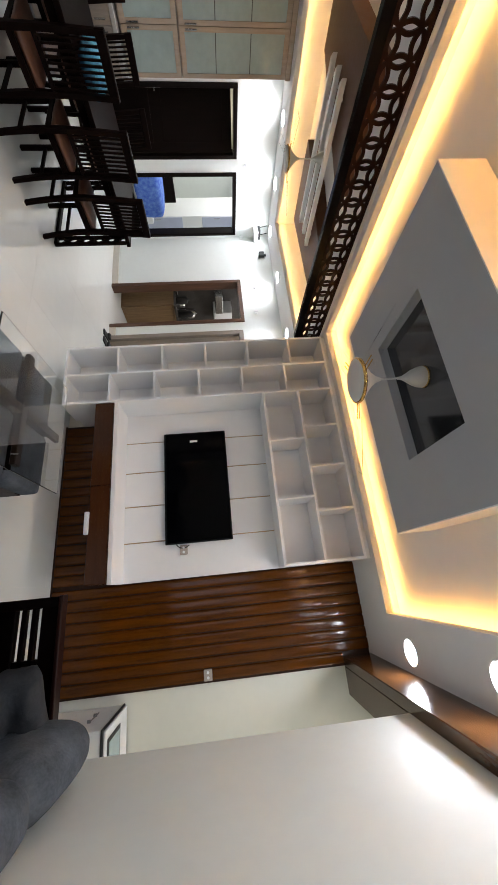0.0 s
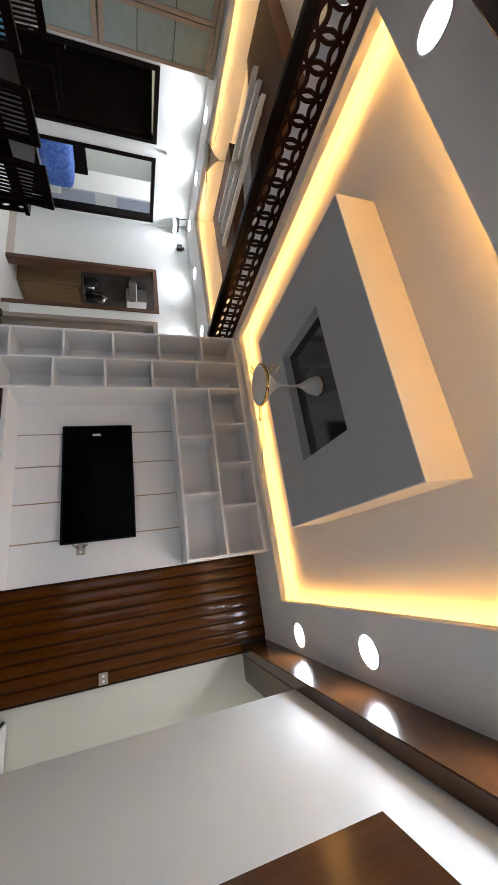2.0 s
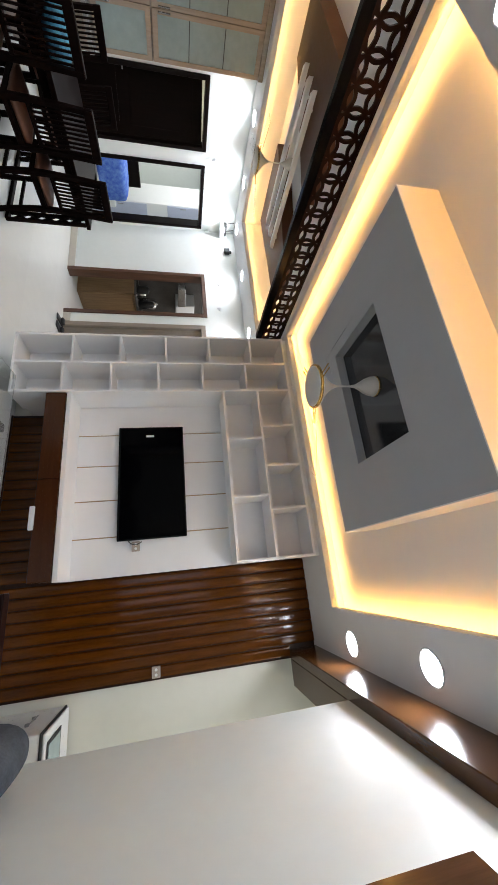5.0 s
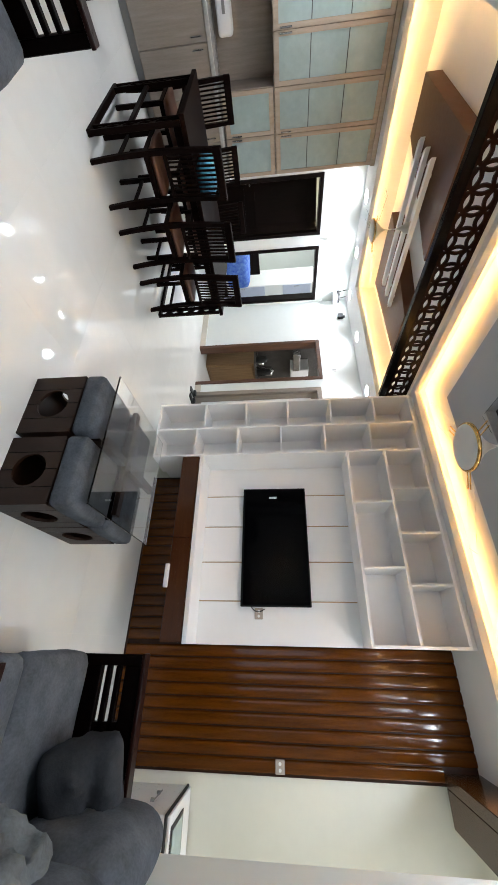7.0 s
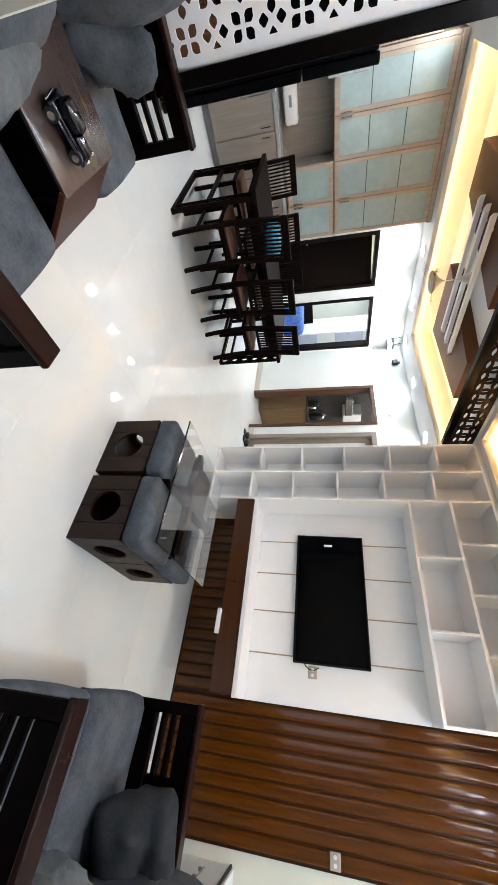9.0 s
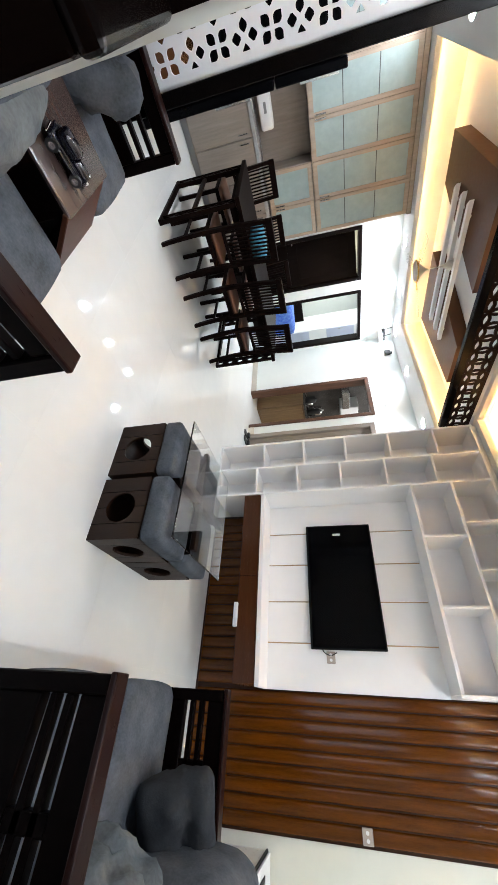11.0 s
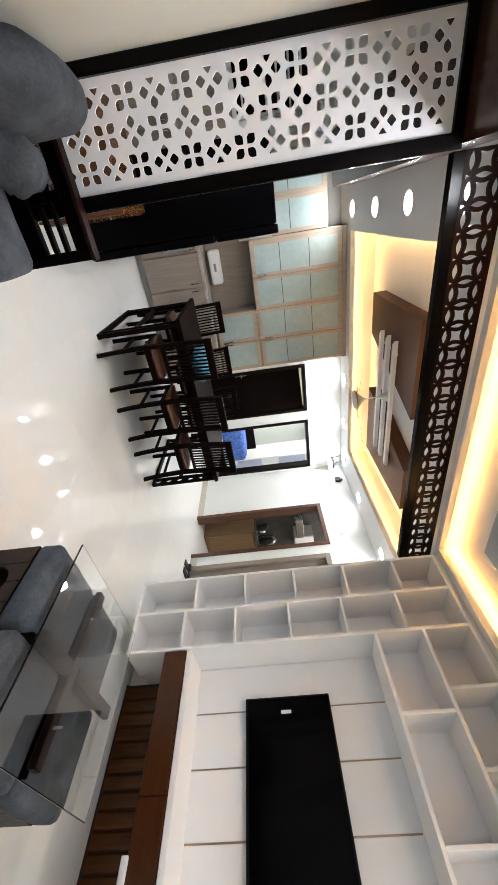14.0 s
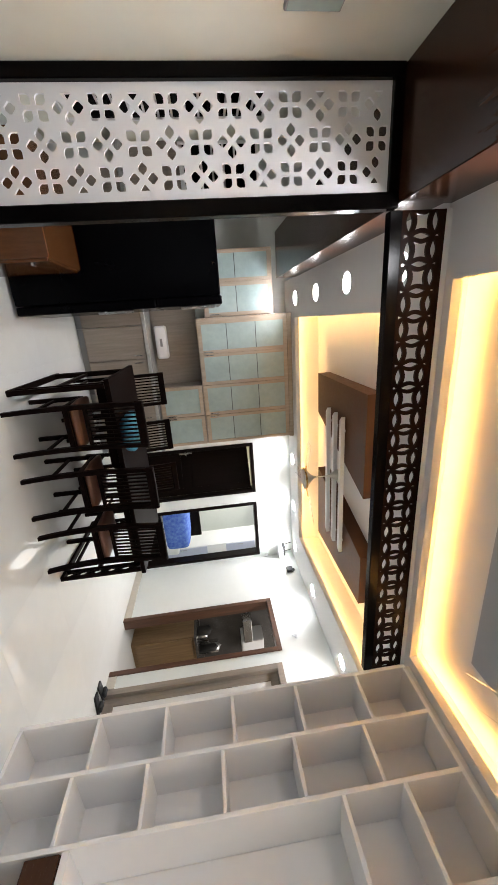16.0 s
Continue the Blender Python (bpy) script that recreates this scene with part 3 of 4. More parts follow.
socket(-0.085, NB, 1.17, pose(0, 0, 0, 0, 0, 0), "small beige wall socket beside the television")


# ---- soft shapes ----
def cushion(x0, x1, y0, y1, z0, z1, r=0.05, puff=0.012, seed=0):
    """A stuffed block: a finely cut rounded box, slightly swollen and uneven."""
    bm = bmesh.new()
    n = 12
    cx, cy, cz = (x0 + x1) / 2, (y0 + y1) / 2, (z0 + z1) / 2
    hx, hy, hz = (x1 - x0) / 2, (y1 - y0) / 2, (z1 - z0) / 2
    bmesh.ops.create_cube(bm, size=2)
    bmesh.ops.subdivide_edges(bm, edges=bm.edges[:], cuts=n, use_grid_fill=True)
    for v in bm.verts:
        q = Vector((v.co.x * hx, v.co.y * hy, v.co.z * hz))
        inner = Vector((max(-hx + r, min(hx - r, q.x)), max(-hy + r, min(hy - r, q.y)), max(-hz + r, min(hz - r, q.z))))
        d = q - inner
        if d.length > 1e-6:
            q = inner + d.normalized() * r
        bulge = (1 - (q.x / hx) ** 2) * (1 - (q.y / hy) ** 2) * (1 - (q.z / hz) ** 2)
        far = [abs(q.x) / hx, abs(q.y) / hy, abs(q.z) / hz]
        k = far.index(max(far))
        swell = puff
        for i in range(3):
            if i != k:
                swell *= 1 - min(1, far[i]) ** 2
        q[k] += math.copysign(swell, q[k])
        q += 0.006 * noise.noise_vector(Vector((q.x, q.y, q.z)) * 7 + Vector((seed, 0, 0)))
        v.co = q + Vector((cx, cy, cz))
    return bm


def pillow_mesh(w, h, t, seed=0):
    """A square scatter pillow with drawn-out corners and a few creases."""
    bm = bmesh.new()
    n = 18
    grid = {}
    for side in (1, -1):
        for i in range(n + 1):
            for j in range(n + 1):
                u, v = 2 * i / n - 1, 2 * j / n - 1
                if side < 0 and (i in (0, n) or j in (0, n)):
                    grid[side, i, j] = grid[1, i, j]
                    continue
                th = max(0, (1 - u * u) * (1 - v * v)) ** 0.34
                pull = 1 - 0.10 * (1 - abs(u) ** 2) * abs(v) ** 3 - 0.10 * (1 - abs(v) ** 2) * abs(u) ** 3 - 0.13 * (u * v) ** 4
                crease = 0.2 * noise.noise(Vector((u * 2.2 + seed, v * 2.2, side))) + 0.22 * abs(noise.noise(Vector((u * 4.6 + seed, v * 2.6, side + 3))))
                crease -= 0.16 * math.exp(-((v + 0.25 * u - 0.1) ** 2) / 0.012) * (1 - u * u)
                grid[side, i, j] = bm.verts.new((u * w / 2 * pull, v * h / 2 * pull, side * t / 2 * th * (1 + crease * 2)))
        for i in range(n):
            for j in range(n):
                f = [grid[side, i, j], grid[side, i + 1, j], grid[side, i + 1, j + 1], grid[side, i, j + 1]]
                bm.faces.new(f if side > 0 else f[::-1])
    return bm


def pillow(m, w, h, t, material, label, seed):
    ob = part("pillow", pillow_mesh(w, h, t, seed), material, smooth=True)
    ob.matrix_world = m
    return tagged(ob, label, "pillow", "scatter pillows")


# ---- wooden sofas ----
def sofa_arm(parent, x0, x1, depth, top, slots):
    """A slatted arm; `slots` gives the underside, the two slats and the top of the open part."""
    foot, low, high, head = slots
    # top board takes the lit copy of the sofa wood, the rest the dark one
    arm = part("arm", box(x0, x1, 0, depth, top - 0.02, top, 0.005, 2), M["wenge_lit"], parent, "dark slatted wooden arm")
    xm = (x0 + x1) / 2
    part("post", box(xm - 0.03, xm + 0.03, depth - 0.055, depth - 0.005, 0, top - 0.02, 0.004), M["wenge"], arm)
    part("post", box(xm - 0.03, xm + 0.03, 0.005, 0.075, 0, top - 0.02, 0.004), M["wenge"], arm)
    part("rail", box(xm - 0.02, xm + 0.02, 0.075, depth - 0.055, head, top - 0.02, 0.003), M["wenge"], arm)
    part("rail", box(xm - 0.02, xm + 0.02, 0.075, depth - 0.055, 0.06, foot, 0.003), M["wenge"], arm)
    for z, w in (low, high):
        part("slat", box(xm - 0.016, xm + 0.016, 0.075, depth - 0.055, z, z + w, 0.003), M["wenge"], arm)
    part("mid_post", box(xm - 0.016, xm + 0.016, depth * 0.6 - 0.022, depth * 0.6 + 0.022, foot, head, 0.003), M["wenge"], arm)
    return arm


def sofa(name, label, m, length, depth, top, seats, gaps, slots, tops=(0.875, 0.875)):
    s = thing(name, label, "sofa", m, "sofa set")
    sofa_arm(s, 0, 0.068, depth, top, slots)
    sofa_arm(s, length - 0.068, length, depth, top, slots)
    part("base", box(0.085, length - 0.085, 0.03, depth - 0.03, 0.05, 0.26, 0.004), M["wenge"], s)
    part("back_rail", box(0.085, length - 0.085, 0.0, 0.04, 0.05, 0.70, 0.004), M["wenge"], s)
    for k, (a, b) in enumerate(seats):
        part("seat_cushion", cushion(a, b, 0.16, depth + 0.0, 0.26, 0.41, 0.045, 0.015, k), M["fabric"], s, "grey woven seat cushion", smooth=True)
    for k, (a, b) in enumerate(gaps):
        part("back_cushion", cushion(a, b, 0.045, 0.24, 0.40, tops[k], 0.085, 0.03, k + 5), M["fabric"], s, "plump grey back cushion", smooth=True)
    return s


sofa("sofa", "dark wooden sofa with grey cushions and a centre console", pose(-2.055, -0.195, 0), 1.645, 0.692, 0.685,
            [(0.095, 0.543), (0.99, 1.55)], [(0.095, 0.54), (1.03, 1.55)], (0.45, (0.484, 0.022), (0.540, 0.022), 0.598), (0.875, 0.78))
side = sofa("loveseat", "dark wooden two-seat sofa with grey cushions along the wall", pose(0.955, 1.038, 0, 0, 0, 90), 1.165, 0.765, 0.685,
            [(0.080, 0.580), (0.585, 1.083)], [(0.080, 0.580), (0.585, 1.083)], (0.455, (0.481, 0.024), (0.531, 0.024), 0.581))

console = thing("console_box", "brown wooden console box between the sofa seats", "console")
part("body", box(-1.495, -1.085, -0.14, 0.35, 0.265, 0.488, 0.004), M["wenge"], console)
part("back_panel", box(-1.49, -1.09, -0.14, -0.02, 0.505, 0.68, 0.006), M["wenge"], console, "black wooden back panel")
part("top", box(-1.505, -1.075, -0.15, 0.362, 0.488, 0.505, 0.004), M["console_top"], console, "glossy brown console top")
part("front_flap", box(-0.21, 0.215, 0.0, 0.235, -0.02, 0.0, 0.003, m=pose(-1.285, 0.352, 0.502, -46)), M["flap"], console, "reddish-brown sloping front flap")
part("front_panel", box(-1.49, -1.08, 0.44, 0.505, 0.02, 0.335, 0.004), M["wenge"], console)

pillow(pose(0.655, 1.93, 0.575, 62, 0, 36) @ pose(0, 0, 0, 0, 0, -4), 0.41, 0.34, 0.23, M["pillow"], "crumpled charcoal fabric pillow leaning on the loveseat arm", 1)
pillow(pose(0.69, 1.40, 0.59, 0, -62, 0) @ pose(0, 0, 0, 0, 0, 24), 0.34, 0.34, 0.17, M["pillow_light"], "slate grey fabric pillow against the loveseat back", 2)
pillow(pose(-1.70, 0.11, 0.56, 62, 0, -6) @ pose(0, 0, 0, 0, 0, 20), 0.34, 0.34, 0.17, M["fabric"], "slate grey fabric pillow between sofa arm and console", 3)
pillow(pose(-0.72, 0.02, 0.575, 72, 0, 5), 0.40, 0.38, 0.16, M["pillow_light"], "slate grey piped fabric pillow on the sofa seat", 4)


# ---- toy car on the console ----
def toy_car(m):
    c = thing("toy_car", "shiny dark vintage toy car on the sofa console", "toy car", m)
    bm = box(-0.034, 0.034, -0.10, 0.095, 0.018, 0.045, 0.012, 3)
    part("chassis", bm, M["car_paint"], c, smooth=True)
    part("bonnet", box(-0.024, 0.024, 0.01, 0.092, 0.040, 0.062, 0.011, 3), M["car_paint"], c, smooth=True)
    part("cabin", box(-0.031, 0.031, -0.085, 0.015, 0.042, 0.090, 0.016, 3), M["car_paint"], c, smooth=True)
    part("windscreen", box(-0.027, 0.027, 0.010, 0.0165, 0.056, 0.082, 0.002), M["screen"], c)
    for s_ in (-1, 1):
        part("fender", box(s_ * 0.040 - 0.012, s_ * 0.040 + 0.012, -0.10, 0.10, 0.026, 0.040, 0.006, 2), M["car_paint"], c, smooth=True)
        part("headlight", lathe([(0.004, 0), (0.009, 0.004), (0.009, 0.010)], 12, m=pose(s_ * 0.028, 0.085, 0.052, -90)), M["chrome"], c, smooth=True)
        for y in (-0.066, 0.064):
            w = part("wheel", cyl(0.024, 0.013, 20, m=pose(s_ * 0.046 - 0.0065, y, 0.024, 0, 90)), M["rubber"], c)
            part("hubcap", cyl(0.013, 0.003, 14, m=pose(s_ * 0.053 - 0.0015, y, 0.024, 0, 90)), M["chrome"], w)
    for y in (0.097, -0.103):
        part("bumper", box(-0.036, 0.036, y - 0.004, y + 0.004, 0.022, 0.030, 0.003), M["chrome"], c)
    return c


toy_car(pose(-1.22, 0.225, 0.505, 0, 0, 12) @ Matrix.Scale(0.86, 4))


# ---- nesting stools under a glass table top ----
def circle(cx, cy, r, n=20):
    return [(cx + r * math.cos(2 * math.pi * i / n), cy + r * math.sin(2 * math.pi * i / n)) for i in range(n)]


def stool(m):
    t = thing("stool", "dark wooden cube stool with round holes and a grey cushion", "stool", m, "stools under the glass table")
    w, h = 0.185, 0.30
    hole = [circle(w, 0.15, 0.088)]
    for k in range(4):
        rot = Matrix.Rotation(k * math.pi / 2, 4, "Z")
        pierced([(-w, 0.0, 2 * w, h, [[(a, b) for a, b in hole[0]]])], lambda u, v, d, rot=rot: rot @ Vector((u, -w + d, v)), 0.016, "side_board", M["clay"], t)
        for gx in (-0.096, 0.0, 0.096):
            for za, zb in ((0.001, 0.062), (0.238, 0.299)) if gx == 0.0 else ((0.001, 0.299),):
                ob = part("board_joint", box(gx - 0.0018, gx + 0.0018, -w - 0.0006, -w + 0.001, za, zb), M["black"], t)
                ob.matrix_local = rot
    part("floor_board", box(-w + 0.016, w - 0.016, -w + 0.016, w - 0.016, 0.005, 0.02), M["clay"], t)
    part("lid_board", box(-w + 0.016, w - 0.016, -w + 0.016, w - 0.016, 0.27, 0.299), M["clay"], t)
    part("cushion", cushion(-w - 0.004, w + 0.004, -w - 0.004, w + 0.004, 0.30, 0.415, 0.026, 0.010, 3), M["fabric"], t, "grey woven stool cushion", smooth=True)
    return t


first = stool(pose(-0.593, 1.755, 0))
for x, y in ((-0.993, 1.755), (-0.593, 2.135), (-0.993, 2.135)):
    copy_thing(first, pose(x, y, 0))
table = thing("coffee_table", "square coffee table with a clear glass top over stools", "coffee table")
part("glass_top", box(-1.207, -0.425, 1.617, 2.415, 0.468, 0.478, 0.002), M["glass"], table, "clear glass table top")
part("base", box(-1.13, -0.45, 1.9415, 1.9485, 0, 0.435), M["wenge"], table)
part("base", box(-0.8, -0.786, 1.64, 1.941, 0, 0.435), M["wenge"], table)
part("base", box(-0.8, -0.786, 1.949, 2.30, 0, 0.435), M["wenge"], table)
part("cross_bar", box(-1.16, -0.47, 1.918, 1.972, 0.436, 0.467, 0.004), M["clay"], table, "brown wooden cross bar")
for y0, y1 in ((1.66, 1.917), (1.973, 2.37)):
    part("cross_bar", box(-0.82, -0.766, y0, y1, 0.436, 0.467, 0.004), M["clay"], table, "brown wooden cross bar")

# ---- washing machine in the passage ----
wm = thing("washing_machine", "white top-loading washing machine with a dark-rimmed lid", "washing machine")
part("body", box(1.04, 1.56, 3.0, 3.54, 0, 0.635, 0.012, 2), M["white_plastic"], wm)
part("rim", box(1.035, 1.565, 2.995, 3.545, 0.635, 0.65, 0.004), M["rubber"], wm, "black rim")
part("top", box(1.045, 1.555, 3.005, 3.535, 0.65, 0.668, 0.008, 2), M["white_plastic"], wm)
lid = part("lid", box(1.10, 1.50, 3.04, 3.33, 0.668, 0.674, 0.003), M["rubber"], wm, "dark framed lid")
part("window", box(1.125, 1.475, 3.065, 3.305, 0.674, 0.677), M["frosted"], lid)
part("handle", box(1.020, 1.028, 3.16, 3.34, 0.505, 0.515, 0.003), M["grey_plastic"], wm, "grey bar pull")
for y in (3.18, 3.31):
    part("handle_foot", box(1.020, 1.041, y, y + 0.012, 0.480, 0.506, 0.003), M["grey_plastic"], wm)


# ---- entrance door leaves ----
def door_leaf(name, label, m, w, h, material, panels, handle_x, t=0.04):
    d = thing(name, label, "door", m)
    part("leaf", box(0, w, 0, t, 0.01, h, 0.003), material, d)
    for (a, b, z0, z1) in panels:
        for y0, y1 in ((-0.006, 0.0), (t, t + 0.006)):
            part("moulding", box(a, b, y0, y1, z0, z1, 0.004), material, d)
    if handle_x is not None:
        for y0, y1 in ((-0.012, -0.0), (t, t + 0.012)):
            plate = part("handle_plate", box(handle_x - 0.02, handle_x + 0.02, y0, y1, 0.93, 1.13, 0.003), M["steel"], d)
            yy = -0.05 if y0 < 0 else t + 0.05
            part("lever", box(handle_x - 0.055 if handle_x > w / 2 else handle_x - 0.01, handle_x + 0.01 if handle_x > w / 2 else handle_x + 0.055, yy - 0.008, yy + 0.008, 1.03, 1.046, 0.004), M["steel"], plate)
            part("spindle", box(handle_x - 0.007, handle_x + 0.007, min(yy, 0 if y0 < 0 else t), max(yy, 0 if y0 < 0 else t), 1.031, 1.045), M["steel"], plate)
    return d


door_leaf("entrance_door", "glossy brown wooden entrance door standing open", pose(0.72, -0.16, 0, 0, 0, 90), 0.945, 2.0, M["main_door"],
          [(0.12, 0.82, 0.15, 0.85), (0.12, 0.82, 1.16, 1.86)], 0.87)
frame_ = thing("door_frame", "dark wooden entrance door frame", "door frame")
for q in ((-0.369, -0.335, 0, 2.04), (0.668, 0.698, 0, 2.04)):
    part("jamb", box(q[0], q[1], -0.318, -0.202, q[2], q[3] - 0.03), M["frame_brown"], frame_)
part("lining", box(-0.369, -0.361, -0.201, 0.011, 0, 2.04), M["jamb"], frame_, "dark glossy wooden jamb lining")
part("head", box(-0.334, 0.667, -0.318, -0.202, 2.01, 2.038), M["frame_brown"], frame_)
art = thing("picture_frame", "small framed blue-grey picture on the cream wall", "picture frame")
part("frame", box(-1.815, -1.50, -0.199, -0.18, 1.878, 2.062, 0.003), M["grey_plastic"], art)
part("print", box(-1.808, -1.52, -0.18, -0.178, 1.885, 2.055), M["frosted"], art)


cab = thing("entrance_cabinet", "dark glossy wooden cabinet beside the entrance doorway", "cabinet")
part("body", box(-0.358, -0.112, -0.198, 0.0125, 0.0, 1.155, 0.006, 2), M["jamb"], cab)
part("top", box(-0.359, -0.108, -0.199, 0.0155, 1.155, 1.178, 0.008, 3), M["jamb"], cab)
part("handle", box(-0.25, -0.21, 0.0125, 0.026, 0.70, 0.72, 0.003), M["steel"], cab)


# ---- ceiling fans ----
def ceiling_fan(m, drop, label, turn):
    """A fan hung from the origin of m; `drop` is the height of its motor's underside below that."""
    f = thing("ceiling_fan", label, "ceiling fan", m)
    can = part("canopy", lathe([(0.007, -0.150), (0.011, -0.125), (0.024, -0.100), (0.043, -0.068), (0.055, -0.036), (0.058, -0.012), (0.054, -0.004)], 28), M["fan_white"], f, "white bell-shaped canopy", smooth=True)
    part("canopy_ring", lathe([(0.054, -0.008), (0.060, -0.006), (0.060, -0.001), (0.054, 0.0)], 28), M["gold"], can, "gold rim", smooth=True)
    part("downrod", cyl(0.0055, drop - 0.15 - 0.13, 14, m=pose(0, 0, 0.14 - drop)), M["fan_white"], f)
    hub = part("hub", lathe([(0.02, 0.0), (0.085, 0.002), (0.110, 0.008), (0.116, 0.022), (0.106, 0.040), (0.072, 0.064), (0.040, 0.092), (0.018, 0.122), (0.008, 0.150)], 32, m=pose(0, 0, -drop)), M["fan_white"], f, "white flared motor housing", smooth=True)
    part("ring", lathe([(0.113, 0.012), (0.121, 0.015), (0.121, 0.027), (0.112, 0.031)], 32, m=pose(0, 0, -drop)), M["gold"], hub, "gold trim ring", smooth=True)
    for k in range(3):
        rot = Matrix.Rotation(turn + k * 2 * math.pi / 3, 4, "Z") @ pose(0, 0, -drop)
        for side in (-0.012, 0.012):
            part("bracket", box(0.11, 0.205, side - 0.002, side + 0.002, 0.022, 0.027, m=rot), M["gold"], f)
        bl = part("blade", box(0.19, 0.50, -0.045, 0.045, 0.027, 0.0295, m=rot @ pose(0, 0, 0, 6)), M["acrylic"], f, "clear acrylic blade")
        bl.visible_shadow = False


ceiling_fan(pose(-0.715, 1.69, 2.668), 0.393, "white ceiling fan with gold ring and clear blades", 0.5)
ceiling_fan(pose(-3.80, 2.40, 2.85), 0.415, "white ceiling fan with clear blades over the dining table", 0.9)

# ---- dining ceiling feature ----
feat = thing("ceiling_feature", "brown wooden slanted ceiling boards in the dining recess", "ceiling feature")
def slab(corners, z0, z1):
    """A level board with the given outline."""
    bm = bmesh.new()
    lo, hi = [[bm.verts.new((x, y, z)) for x, y in corners] for z in (z0, z1)]
    for k in range(len(corners)):
        j = (k + 1) % len(corners)
        bm.faces.new((lo[k], lo[j], hi[j], hi[k]))
    bm.faces.new(lo[::-1]), bm.faces.new(hi)
    return bm

part("board", slab([(-4.56, 1.385), (-3.18, 1.385), (-3.18, 2.38), (-4.56, 1.87)], 2.85, 2.998), M["feature"], feat)
part("board", slab([(-4.56, 2.63), (-3.18, 3.05), (-3.18, 3.62), (-4.56, 3.62)], 2.85, 2.998), M["feature"], feat)
for x in (-4.08, -3.87, -3.66):
    tb = thing("ceiling_tube", "long white square ceiling tube with slanted ends", "tube", group="ceiling tubes")
    part("tube", slab([(x - 0.026, 1.745), (x + 0.026, 1.695), (x + 0.026, 3.295), (x - 0.026, 3.245)], 2.796, 2.838), M["tube"], tb)
    for y in (1.85, 3.15):
        part("clip", box(x - 0.012, x + 0.012, y - 0.012, y + 0.012, 2.83, 2.85), M["tube"], tb)

# ---- dining table and chairs ----
dt = thing("dining_table", "dark wooden dining table with lattice end legs", "dining table")
part("tabletop", box(-4.17, -3.20, 1.08, 2.90, 0.72, 0.76, 0.006, 2), M["chairwood"], dt)
part("apron", box(-4.10, -3.27, 1.16, 2.82, 0.65, 0.72), M["chairwood"], dt)
for y in (1.13, 2.85):
    for x in (-4.12, -3.25):
        for dx in (-0.05, 0.038):
            part("leg_bar", box(x + dx, x + dx + 0.016, y - 0.02, y + 0.02, 0.0, 0.72, 0.002), M["chairwood"], dt)
        for k in range(5):
            z = 0.06 + k * 0.128
            for sgn in (1, -1):
                part("lattice_bar", box(-0.078, 0.078, -0.012, 0.012, -0.007, 0.007, m=pose(x, y, z + 0.064, 0, sgn * 55, 0)), M["chairwood"], dt)
    part("foot_rail", box(-4.17, -3.20, y - 0.025, y + 0.025, 0.0, 0.03, 0.003), M["chairwood"], dt)
    part("cross_rail", box(-4.08, -3.28, y - 0.012, y + 0.012, 0.30, 0.34, 0.003), M["chairwood"], dt)


def dining_chair(m):
    c = thing("dining_chair", "dark wooden dining chair with slatted back and brown seat", "chair", m, "chairs round the dining table")
    w = 0.165
    for sx in (-1, 1):
        bm = bmesh.new()
        rings = []
        for k in range(11):
            z = 1.01 * k / 10
            y = -0.072 * max(0.0, (z - 0.44) / 0.57) ** 1.5 - 0.055 * max(0.0, (0.44 - z) / 0.44) ** 2
            r = 0.019 - 0.004 * abs(z - 0.44) / 0.57
            rings.append([bm.verts.new((sx * w + a * r, y + b * (r + 0.002), z)) for a, b in ((-1, -1), (1, -1), (1, 1), (-1, 1))])
        for lo, hi in zip(rings, rings[1:]):
            for j in range(4):
                bm.faces.new((lo[j], lo[(j + 1) % 4], hi[(j + 1) % 4], hi[j]))
        bm.faces.new(rings[0][::-1]), bm.faces.new(rings[-1])
        part("back_post", bm, M["chairwood"], c, "gently curved back post")
        part("leg", box(sx * w - 0.018, sx * w + 0.018, 0.36, 0.396, 0, 0.42, 0.004), M["chairwood"], c)
        part("stretcher", box(sx * w - 0.009, sx * w + 0.009, 0.022, 0.36, 0.20, 0.225), M["chairwood"], c)
    part("seat_frame", box(-w - 0.015, w + 0.015, -0.01, 0.40, 0.40, 0.44, 0.004), M["chairwood"], c)
    part("seat", cushion(-w - 0.012, w + 0.012, 0.03, 0.405, 0.435, 0.485, 0.02, 0.012, 2), M["seat_leather"], c, "brown leather seat pad", smooth=True)
    tilt = pose(0, 0.0, 0.455, 7)
    part("top_rail", box(-w - 0.02, w + 0.02, -0.018, 0.018, 0.50, 0.565, 0.008, 2, m=tilt), M["chairwood"], c)
    part("lower_rail", box(-w + 0.018, w - 0.018, -0.010, 0.010, 0.10, 0.13, 0.003, m=tilt), M["chairwood"], c)
    for k in range(9):
        x = -w + 0.036 + k * (2 * w - 0.072) / 8
        part("slat", box(x - 0.0065, x + 0.0065, -0.006, 0.006, 0.13, 0.50, m=tilt), M["chairwood"], c)
    return c


chair = dining_chair(pose(-3.125, 1.425, 0, 0, 0, 90))
for y in (1.965, 2.48):
    copy_thing(chair, pose(-3.115, y, 0, 0, 0, 90))
for y in (1.40, 1.95, 2.50):
    copy_thing(chair, pose(-4.42, y, 0, 0, 0, -90))
cloth = part("folded_cloth", cushion(-3.55, -3.24, 1.42, 1.70, 0.762, 0.88, 0.05, 0.02, 9), M["teal"], smooth=True)
tagged(cloth, "folded teal patterned cloth on the dining table", "cloth")

